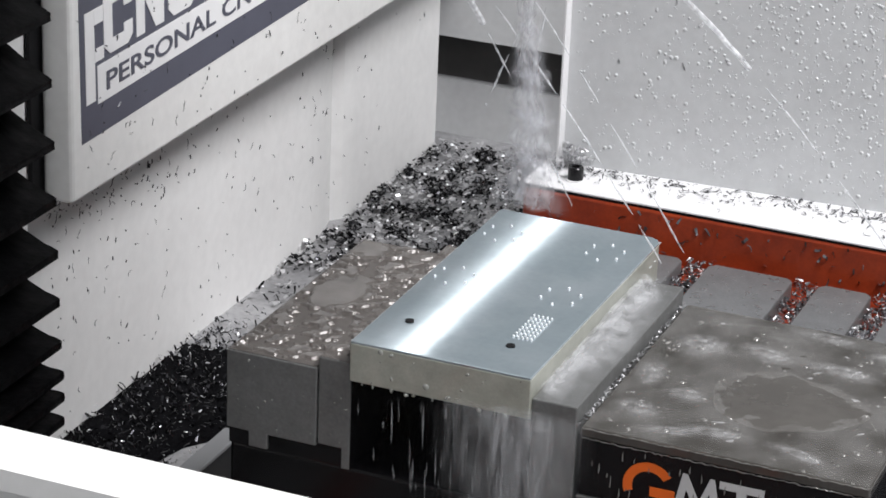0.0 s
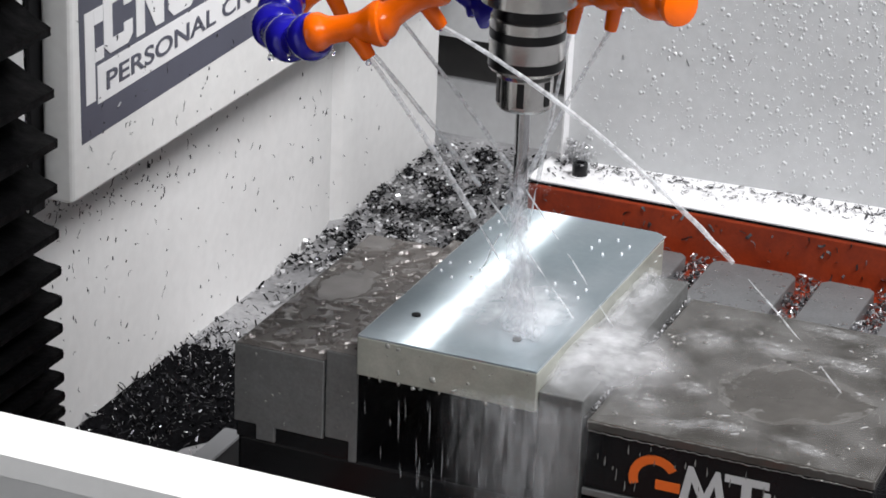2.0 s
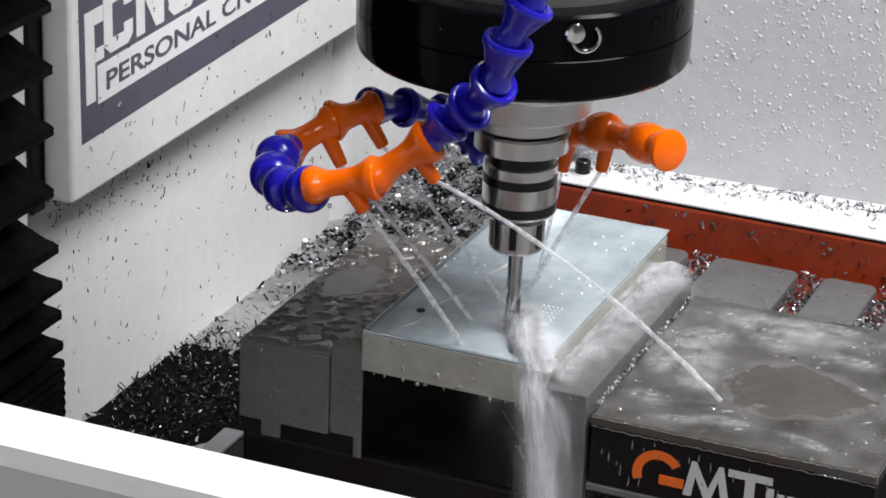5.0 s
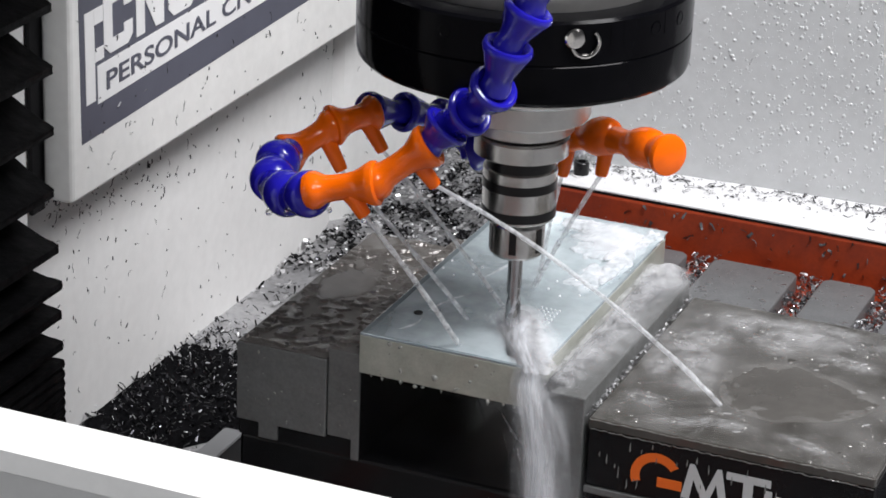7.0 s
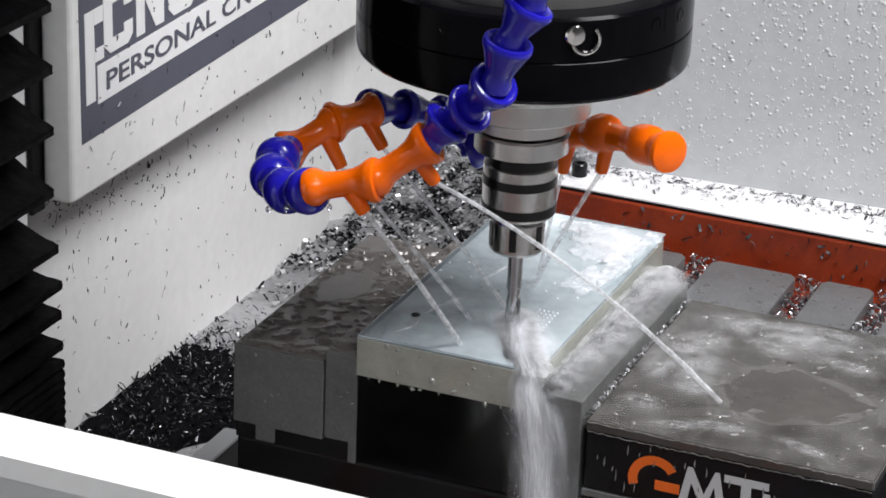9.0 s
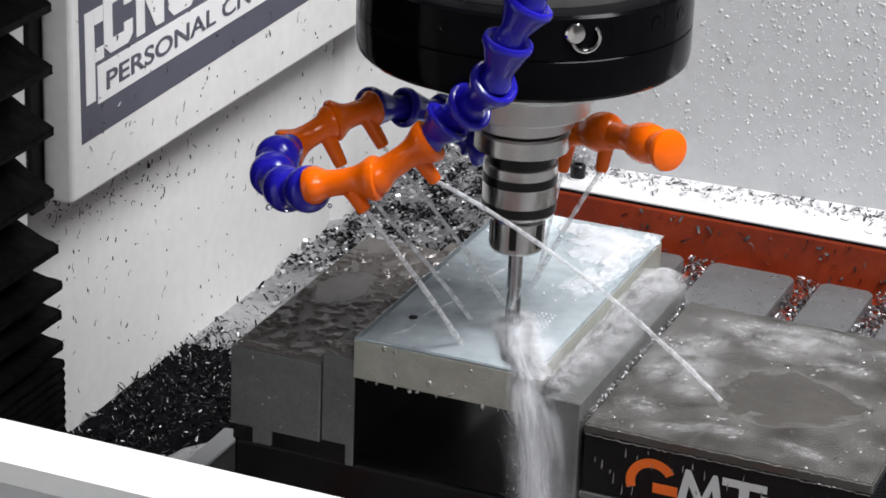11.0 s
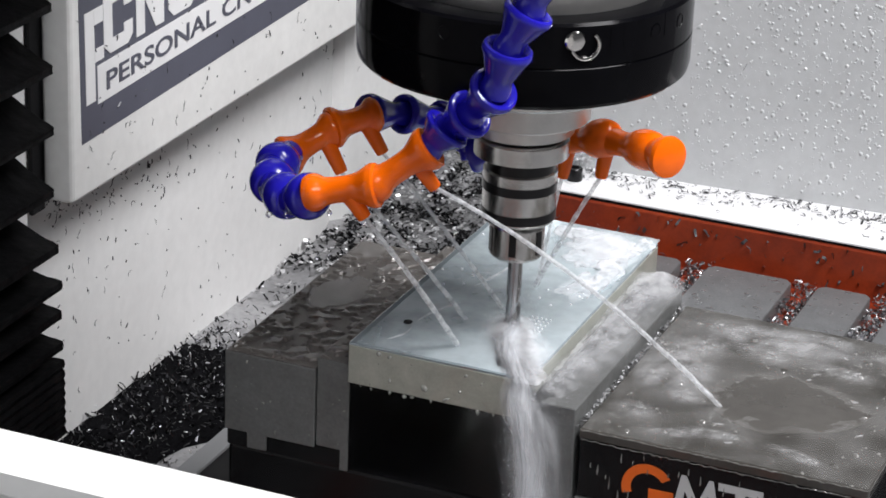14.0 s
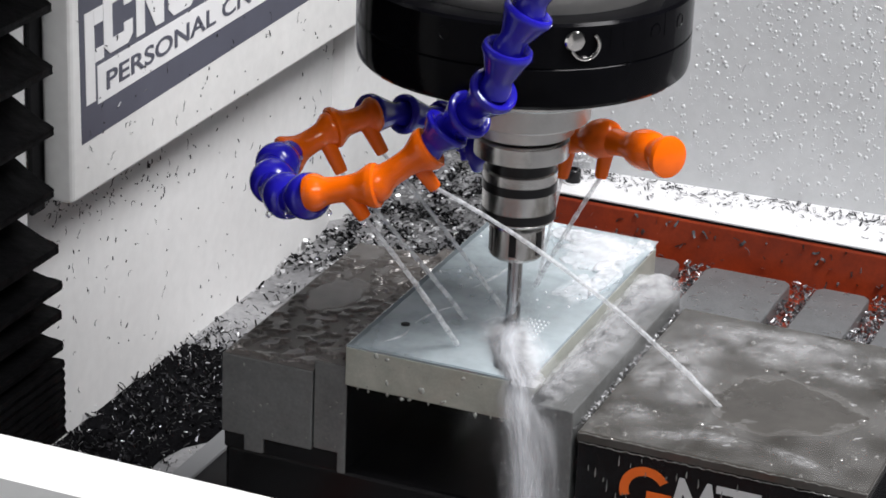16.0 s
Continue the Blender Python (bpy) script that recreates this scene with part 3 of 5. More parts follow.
# ---- workpiece ----
def build_workpiece():
    X0, X1, Y0, Y1 = -0.0150, 0.0720, -0.1390, 0.0447
    t = empty("aluminium_block", (0.0285, -0.047, -0.0199), label="milled aluminium block with small drilled holes, flooded with coolant", category="workpiece")
    inv = Matrix.Translation((-0.0285, 0.047, 0.0199))
    def add(name, bm, mat, label="", **kw):
        bm.transform(inv)
        return part(name, bm, mat, t, label, **kw)
    plan = lambda d: [(X0 + d, Y0 + d), (X1 - d, Y0 + d), (X1 - d, Y1 - 0.006), (X1 - 0.002 - d, Y1 - 0.002 - d), (X1 - 0.006, Y1 - d), (X0 + d, Y1 - d)]
    add("stock", prism(plan(0), 2, -0.0199, -0.0011, 0.0005), ALUSIDE, "sawn aluminium sides")
    add("top_face", prism(plan(0.0002), 2, -0.0012, 0.0, 0.0003), ALU, "wet milled top face")
    holes = []
    for cx, cy in ((-0.0012, 0.0133), (-0.0020, -0.0480), (0.0525, 0.0132), (0.0520, -0.0480)):
        for k in range(6):
            a = radians(60 * k + 28)
            holes.append((cx + 0.0092 * math.cos(a), cy + 0.0106 * math.sin(a), 0.00062))
    for i in range(5):
        for j in range(8):
            holes.append((0.0490 + 0.0022 * i, -0.1010 + 0.0037 * j, 0.00052))
    # each small hole is a white dome with its glint painted in
    one = None
    for x, y, r in holes:
        bm = lathe([(r, -0.0004), (r * 0.95, 0.00052), (r * 0.55, 0.00072), (r * 0.1, 0.0008)], 8, Matrix.Translation((x, y, 0.0004)))
        add("hole_highlight", bm, GLINT, "" if one else "small white dome painted as the glint of a coolant-filled hole")
        one = True
    # dark discs paint the shade inside the two large holes
    for x, y in ((0.0002, -0.1070), (0.0515, -0.1112)):
        add("large_hole_shade", lathe([(0.0021, -0.0002), (0.0021, 0.00072), (0.0019, 0.00076), (0.0018, 0.00066)], 20, Matrix.Translation((x, y, 0.00002))), DARK, "dark disc painted as the shade in a drilled hole")
    return t


# ---- spindle head; its origin is where the tool meets the block ----
HX, HY = 0.0463, -0.0963


def build_head():
    t = empty("spindle_head", (HX, HY, 0), label="black spindle ring with steel nose, tool holder and spot drill", category="spindle")
    part("tool", tool_mesh(), CARBIDE, t, "two-fluted carbide drill")
    nut = part("collet_nut", lathe([(0.0085, 0.0395), (0.0112, 0.0398), (0.0123, 0.0412), (0.0125, 0.0420), (0.0125, 0.0545), (0.0119, 0.0560)], 48), NOSE, t, "steel collet nut")
    for k in range(6):
        a = radians(60 * k + 12)
        part("notch", box(-0.0016, 0.0016, -0.0004, 0.0006, 0.0430, 0.0540), BAND, nut).matrix_local = Matrix.Rotation(a, 4, "Z") @ Matrix.Translation((0, -0.0124, 0))
    hold = part("tool_holder", lathe([(0.0120, 0.0558), (0.0160, 0.0578), (0.0166, 0.0588), (0.0166, 0.0812), (0.0150, 0.0820), (0.0150, 0.0868), (0.0200, 0.0878), (0.0212, 0.0886),
                                      (0.0212, 0.0962), (0.0202, 0.0972), (0.0160, 0.0976)], 56), NOSE, t, "ground steel tool holder")
    for z0, z1 in ((0.0590, 0.0636), (0.0722, 0.0768)):
        part("band", lathe([(0.0164, z0), (0.01685, z0 + 0.0003), (0.01685, z1 - 0.0003), (0.0164, z1)], 56), BAND, hold, "black band")
    part("groove", lathe([(0.0152, 0.0814), (0.0155, 0.0818), (0.0155, 0.0870), (0.0152, 0.0874)], 48), BAND, hold, "dark groove")
    part("nose", lathe([(0.0160, 0.0978), (0.0215, 0.0990), (0.0229, 0.1000), (0.0229, 0.1058), (0.0232, 0.1062), (0.0290, 0.1066), (0.0298, 0.1075), (0.0298, 0.1240)], 64), BRUSHED, t, "polished spindle nose")
    off = Matrix.Translation((-0.0017, -0.0007, 0))
    part("nose_flange", lathe([(0.0298, 0.1228), (0.0480, 0.1232), (0.0494, 0.1245), (0.0494, 0.1325)], 64, off), NOSE, t, "steel nose flange")
    ring = part("cover_ring", lathe([(0.0480, 0.1318), (0.0660, 0.1318), (0.0705, 0.1327), (0.0722, 0.1345), (0.0729, 0.1380), (0.0729, 0.1505), (0.07245, 0.1510), (0.0729, 0.1515),
                                     (0.0729, 0.1690), (0.0715, 0.1702), (0.0660, 0.1708), (0.0600, 0.1700)], 96, off), GLOSSBLACK, t, "glossy black cover ring")
    part("spindle_housing", lathe([(0.0590, 0.1680), (0.0600, 0.1720), (0.0600, 0.2300), (0.0590, 0.2310)], 64, off), BRUSHED, t, "steel housing")
    # side screw, its clip and dents on the ring; the angle is measured from +x
    def on_ring(name, bm, mat, deg, z, label=""):
        m = off @ Matrix.Rotation(radians(deg), 4, "Z") @ Matrix.Translation((0.0728, 0, z)) @ Matrix.Rotation(radians(90), 4, "Y")
        bm.transform(m)
        return part(name, bm, mat, ring, label)
    face = -68
    on_ring("screw", lathe([(0.0044, -0.001), (0.0044, 0.0010), (0.0038, 0.0018), (0.0010, 0.0022)], 24), CHROME, face + 15, 0.1632, "round chrome screw")
    on_ring("clip", tube([(0.0058 * math.cos(a), 0.0045 + 0.0058 * math.sin(a), 0.0008) for a in [radians(-70 + 14 * k) for k in range(16)]], [0.0009] * 16, 8), CHROME, face + 15, 0.1612, "chrome wire clip")
    for d in (-28, 47, 62):
        on_ring("dent", lathe([(0.0030, -0.0006), (0.0033, 0.0002), (0.0027, 0.0003), (0.0024, -0.0002)], 20), GLOSSBLACK, face + d, 0.1625)
    for d in (28, 33, 52):
        on_ring("rib", box(-0.0050, 0.0050, -0.0005, 0.0005, -0.0004, 0.00025), GLOSSBLACK, face + d, 0.1640)
    part("head_neck", box(-0.255, 0.040, -0.045, 0.045, 0.23, 0.36, 0.012, 3), WHITE, t, "white head neck")
    # added out of view: blocks the strip light's reflection once the head is down
    part("streak_blocker", box(-0.270, -0.172, -0.06, 0.665, 0.238, 0.48, 0.012, 3), WHITE, t, "unseen white block added to hide the strip light's reflection")
    return t


def tool_mesh():
    b = bmesh.new()
    seg, rings = 20, []
    prof = [(0.0002, 0.0), (0.0012, 0.0010), (0.0034, 0.0034)] + [(0.0034, 0.0034 + 0.0012 * k) for k in range(1, 14)] + [(0.0034, 0.0205), (0.0034, 0.0416)]
    for r, z in prof:
        ring = []
        for k in range(seg):
            a = 2 * math.pi * k / seg
            rr = r
            if z < 0.0195:
                rr = r * (1 - 0.38 * max(0, math.cos(2 * (a - z * 190))) ** 2)
            ring.append(b.verts.new((rr * math.cos(a), rr * math.sin(a), z)))
        rings.append(ring)
    for p, q in zip(rings, rings[1:]):
        for k in range(seg):
            b.faces.new((p[k], p[(k + 1) % seg], q[(k + 1) % seg], q[k]))
    b.faces.new(rings[0][::-1])
    b.faces.new(rings[-1])
    return b


# ---- coolant hose: joints of ball-and-socket pipe, in the head's space ----
HOSE_FRONT = [(0.0401, -0.0935, 0.2014), (0.0351, -0.0948, 0.1844), (0.0275, -0.0962, 0.1683), (0.0224, -0.0952, 0.1500), (0.0104, -0.0899, 0.1361), (-0.0009, -0.0862, 0.1269), (-0.0080, -0.0882, 0.1177)]
HOSE_A = [(-0.0090, -0.0881, 0.1165), (-0.0302, -0.0938, 0.0987), (-0.0570, -0.0980, 0.0920)]
HOSE_TURN = [(-0.0559, -0.0959, 0.0904), (-0.0698, -0.0886, 0.0836), (-0.0853, -0.0754, 0.0820), (-0.0931, -0.0586, 0.0834), (-0.0933, -0.0425, 0.0845)]
HOSE_B = [(-0.0947, -0.0395, 0.0832), (-0.0809, -0.0223, 0.0932), (-0.0682, -0.0066, 0.0967)]
HOSE_BACK = [(-0.0724, -0.0048, 0.0954), (-0.0641, 0.0147, 0.0909), (-0.0547, 0.0325, 0.0848), (-0.0463, 0.0445, 0.0759), (-0.0401, 0.0422, 0.0665), (-0.0237, 0.0465, 0.0728), (-0.0016, 0.0499, 0.0781)]
HOSE_C = [(-0.0003, 0.0502, 0.0776), (0.0226, 0.0443, 0.0846), (0.0479, 0.0318, 0.0876)]
NOZZLES = [((-0.0387, -0.0963, 0.0932), (-0.0327, -0.0953, 0.0844), (-0.0156, -0.0255, 0.0010)),
           ((-0.0145, -0.0883, 0.1117), (-0.0069, -0.0828, 0.0985), (0.0983, 0.0075, -0.0180)),
           ((-0.0837, -0.0262, 0.0889), (-0.0751, -0.0260, 0.0738), (-0.0236, 0.0034, 0.0010)),
           ((-0.0714, -0.0113, 0.0949), (-0.0627, -0.0091, 0.0799), (-0.0127, 0.0223, 0.0010)),
           ((0.0258, 0.0425, 0.0827), (0.0237, 0.0421, 0.0669), (-0.0106, 0.0519, -0.0020)),
           ((0.0052, 0.0500, 0.0787), (0.0025, 0.0491, 0.0607), (-0.0120, 0.0600, -0.0100))]


def joint(a, b, flare=1.0, bead=False):
    """One hose joint: ball, waist and flared socket."""
    L = (Vector(b) - Vector(a)).length
    prof = [(0.0040, -0.20), (0.0058, -0.12), (0.0062, 0.00), (0.0058, 0.12), (0.0055, 0.24), (0.0060, 0.36), (0.0073, 0.54), (0.0085, 0.72), (0.0090, 0.79), (0.0093, 0.83), (0.0098, 0.89), (0.0098, 0.97),
            (0.0093, 1.03), (0.0084, 1.05), (0.0072, 1.02), (0.0060, 0.92)]
    if bead:
        prof = [(0.0040, -0.16), (0.0060, -0.06), (0.0066, 0.08), (0.0068, 0.22), (0.0078, 0.38), (0.0089, 0.54), (0.0094, 0.70), (0.0092, 0.85), (0.0084, 0.98), (0.0070, 1.07), (0.0050, 1.08)]
    return lathe([(r * flare, z * L) for r, z in prof], 24, along(a, b))


def build_hose(group):
    t = empty("coolant_hose", (HX, HY, 0), label="jointed coolant hose of blue and orange plastic with small nozzles", category="hose")
    for chain, mat, f, back in ((HOSE_FRONT, BLUE, 1.08, False), (HOSE_TURN, BLUE, 1.08, True), (HOSE_BACK, BLUE, 0.95, False)):
        for a, b in zip(chain, chain[1:]):
            part("blue_joint", joint(b, a, f, back), mat, t, "blue plastic joint")
    for chain, fat in ((HOSE_A, 0.93), (HOSE_B, 0.92)):
        for a, b in zip(chain, chain[1:]):
            L = (Vector(b) - Vector(a)).length
            prof = [(0.0060, -0.08), (0.0086, -0.10), (0.0096, -0.07), (0.0097, 0.00), (0.0090, 0.07), (0.0077, 0.17), (0.0067, 0.28), (0.0063, 0.42), (0.0063, 0.62), (0.0066, 0.74), (0.0074, 0.80), (0.0084, 0.88), (0.0085, 0.97), (0.0076, 1.05), (0.0050, 1.11)]
            part("orange_joint", lathe([((r - 0.0058) * 1.25 * fat + 0.0054 * fat, z * L) for r, z in prof], 28, along(a, b)), ORANGE, t, "orange plastic joint")
    for a, b in zip(HOSE_C, HOSE_C[1:]):
        L = (Vector(b) - Vector(a)).length
        prof = [(0.0050, -0.05), (0.0070, 0.05), (0.0064, 0.30), (0.0060, 0.52), (0.0064, 0.64), (0.0080, 0.73), (0.0092, 0.85), (0.0097, 1.0), (0.0091, 1.15), (0.0076, 1.27), (0.0050, 1.34)]
        part("orange_joint", lathe([(r * 0.97, z * L) for r, z in prof], 28, along(a, b)), ORANGE, t, "orange plastic joint")
    c0, c1 = Vector((0.0494, 0.0306, 0.0886)), Vector((0.0600, 0.0232, 0.0893))
    L = (c1 - c0).length
    part("end_cap", lathe([(0.0060, 0), (0.0068, 0.0040), (0.0070, 0.0070), (0.0092, L - 0.002), (0.0098, L + 0.0002), (0.0092, L + 0.0020), (0.0060, L + 0.0032), (0.0020, L + 0.0035)], 28, along(c0, c1)), ORANGE, t, "orange end cap")
    for a, b, _ in NOZZLES:
        L = (Vector(b) - Vector(a)).length
        part("nozzle", lathe([(0.0042, 0), (0.0036, L * 0.3), (0.0031, L * 0.9), (0.0028, L), (0.0019, L), (0.0019, L * 0.85)], 18, along(a, b)), ORANGE, t, "short orange nozzle")
    return t


HANGING = ((-0.0475, -0.0985, 0.0850), (-0.0330, -0.0955, 0.0822), (-0.0795, -0.0905, 0.0755), (-0.0690, -0.0950, 0.0785), (-0.0072, -0.0830, 0.0975))


def hang_drops(hose):
    for k, (x, y, z) in enumerate(HANGING):
        r0 = 0.0011 + 0.0002 * (k % 3)
        part("hanging_drop", lathe([(r0 * 0.25, r0 * 1.5), (r0 * 0.7, r0 * 0.7), (r0, 0), (r0 * 0.75, -r0 * 0.7), (r0 * 0.2, -r0)], 12, Matrix.Translation((x, y, z))), DROP, hose, "clear hanging drop")


def build_jets():
    """Each jet leaves its nozzle as a smooth rod of water, then wavers and breaks into lengths further down."""
    made = []
    r = random.Random(5)
    for i, (_, b, c) in enumerate(NOZZLES):
        b, c = Vector(b), Vector(c)
        d = c - b
        whole, reach = ((1.10, 2.3), (1.00, 2.15), (1.05, 2.5), (1.05, 2.5), (1.15, 1.9), (1.10, 1.9))[i]
        sag = 0.008 if i == 1 else 0.0015
        thick = (0.00100, 0.00090, 0.00095, 0.00085, 0.00105, 0.00085)[i]
        def at(s):
            return b + d * s + Vector((0, 0, sag * 4 * s * (1 - s)))
        spans, s = [(0.0, whole)], whole + 0.06
        while s < reach:
            L = r.uniform(0.12, 0.34)
            spans.append((s, min(s + L, reach)))
            s += L + r.uniform(0.03, 0.12)
        t = None
        for s0, s1 in spans:
            n = max(5, int((s1 - s0) * 26))
            pts, rad = [], []
            for k in range(n + 1):
                q = s0 + (s1 - s0) * k / n
                pts.append(at(q) + Vector((r.uniform(-1, 1), r.uniform(-1, 1), r.uniform(-1, 1))) * 0.00012 * q)
                end = 1.0 if s0 == 0 else math.sin(math.pi * min(0.96, max(0.06, k / n))) ** 0.6
                rad.append(thick * (1 + 0.10 * r.uniform(-1, 1) + (0.25 * q if s0 == 0 else -0.50)) * end)
            bm = tube(pts, rad, 9, None, wobble=0.14, rng=r)
            if t:
                part("broken_length", bm, JET, t)
            else:
                t = obj("coolant_jet", bm, JET)
                t.location = (HX, HY, 0)
        tagged(t, "thin white jet of coolant from a nozzle", "water jet", group="coolant jets")
        made.append(t)
    return made


# ---- bellows ----
PLEATS, XIN, SLANT, YB0, YB1, ZBOT = 19, -0.2230, 0.0305, -0.34, -0.0905, -0.1087


CLOSED = [0.0052] * 7 + [0.0060, 0.0140, 0.0190, 0.0130, 0.0250, 0.0330] + [0.0310] * 6
OPENED = [0.0152, 0.0115, 0.0125, 0.0210, 0.0245, 0.0265, 0.0285, 0.0300] + [0.0330] * 11


def pleat_heights(h):
    """Heights of the pleats' folds, bottom up, when the head stands h above its lowest."""
    share = min(1.0, h / 0.158)
    z, out = ZBOT, [ZBOT]
    for k in range(PLEATS):
        z += CLOSED[k] + (OPENED[k] - CLOSED[k]) * share
        out.append(z)
    return out


def build_bellows():
    t = empty("way_cover_bellows", (XIN, YB0, ZBOT), label="black rubber bellows folded over the column ways", category="bellows")
    panels = []
    for k in range(PLEATS):
        for up in (0, 1):
            s = 1 if up else -1
            bm = bmesh.new()
            W = YB1 - YB0
            prof = [(0.0012, 0.0), (-SLANT, 0.0), (-SLANT, 0.0011), (-0.0080, 0.0012), (-0.0034, 0.0022), (0.0002, 0.0024)]
            lo = [bm.verts.new((x, 0, z * s)) for x, z in prof]
            mid = [bm.verts.new((x, W - 0.03, z * s)) for x, z in prof]
            hi = [bm.verts.new((x - 0.0, W, z * s)) for x, z in prof]
            for A, B in ((lo, mid), (mid, hi)):
                for i in range(6):
                    bm.faces.new((A[i], A[(i + 1) % 6], B[(i + 1) % 6], B[i]))
            bm.faces.new(lo)
            bm.faces.new(hi)
            bmesh.ops.recalc_face_normals(bm, faces=bm.faces)
            panels.append((k, up, part("pleat_panel", bm, RUBBER, t)))
    part("backing", box(-0.012, -0.002, 0.0, YB1 - YB0 - 0.045, -0.06, 0.40), DARK, t)
    return panels


# ---- water on the block and the vise ----
def ribbon(bm, path, widths, seed, crown, rough=0.0010, cols=18, steps=44):
    uv = bm.loops.layers.uv.verify()
    net = []
    for i in range(steps + 1):
        q = i / steps * (len(path) - 1)
        k = min(int(q), len(path) - 2)
        f = q - k
        f = f * f * (3 - 2 * f) if k == 0 else f
        c, w = Vector(path[k]).lerp(Vector(path[k + 1]), f), widths[k] + (widths[k + 1] - widths[k]) * f
        row = []
        for j in range(cols + 1):
            u = j / cols
            n1, n2 = noise.noise(Vector((u * 3, i * 0.16, seed))), noise.noise(Vector((u * 5, i * 0.22, seed + 7)))
            up = crown * 4 * u * (1 - u)
            lying = c.z > -0.004
            row.append((bm.verts.new((c.x + w * (u - 0.5) + rough * n1, c.y + (0 if lying else -up) + (-0.35 * w * (u - 0.5) if lying else 0) + rough * n2, c.z + (up if lying else 0) + 0.3 * rough * n2)), u, i / steps))
        net.append(row)
    for p, q in zip(net, net[1:]):
        for j in range(cols):
            ring = (p[j], p[j + 1], q[j + 1], q[j])
            face = bm.faces.new([v[0] for v in ring])
            for loop, v in zip(face.loops, ring):
                loop[uv].uv = (v[1], v[2])


def build_water():
    made = {}
    r = random.Random(21)
    # cloud round the tool: fine drops, thickest at the tip
    spots = []
    for _ in range(800):
        q = r.random() ** 0.7
        spots.append((r.gauss(0.001, 0.0035 + 0.0035 * q), r.gauss(-0.004 * q, 0.0045 + 0.0045 * q), abs(r.gauss(0, 0.0042)) - 0.0005))
    V, F = beads(spots, r, 0.00005, 0.00022)
    t = pydata("spray_cloud", V, F, SPRAY, smooth=True)
    t.location = (HX, HY, 0.0025)
    made["spray"] = tagged(t, "white burst of coolant spray round the drill tip", "spray", kind="stuff")
    # soft falling water where the jets cross under the drill, in short lengths that stop above the block
    for k in range(5):
        bm = bmesh.new()
        z0, w = 0.016, 0.010 + 0.004 * k
        for n, (dx, dy) in enumerate(((0.0, 0.0), (0.003 + 0.001 * k, -0.003), (-0.003 - 0.001 * k, 0.002))):
            path = [(dx * (0.6 + 0.13 * i) + 0.0015 * k, dy, z0 - 0.0065 * i - 1) for i in range(5)]
            ribbon(bm, path, [w * (0.9 + 0.06 * i) for i in range(5)], 3 * k + n, 0.002, 0.0024, 12, 20)
        bm.transform(Matrix.Translation((0, 0, 1)))
        t = obj("falling_mist", bm, DRIFT, angle=170)
        t.location = (HX, HY, 0.0)
        made["mist%d" % k] = tagged(t, "soft white water falling from the crossed jets", "spray", kind="stuff")
    # falling plume under the crossing jets
    for k in range(4):
        spots = [(r.gauss(0.002, 0.0024 + 0.0014 * k), r.gauss(0.0, 0.0030 + 0.0016 * k), r.gauss(0, 0.0110)) for _ in range(220)]
        V, F = beads(spots, r, 0.00005, 0.00018)
        t = pydata("spray_plume", V, F, SPRAY, smooth=True)
        t.location = (HX, HY, 0.0)
        made["plume%d" % k] = tagged(t, "loose plume of coolant drops under the jets", "spray", kind="stuff")
    return made


build_setting()
build_cover()
table = build_table()
guard, ledge_screw = build_guard()
front_guard = build_front_guard()
vise = build_vise()
block = build_workpiece()
head = build_head()
hose = build_hose("head")
hang_drops(hose)
jets = build_jets()
bellows_panels = build_bellows()
water = build_water()


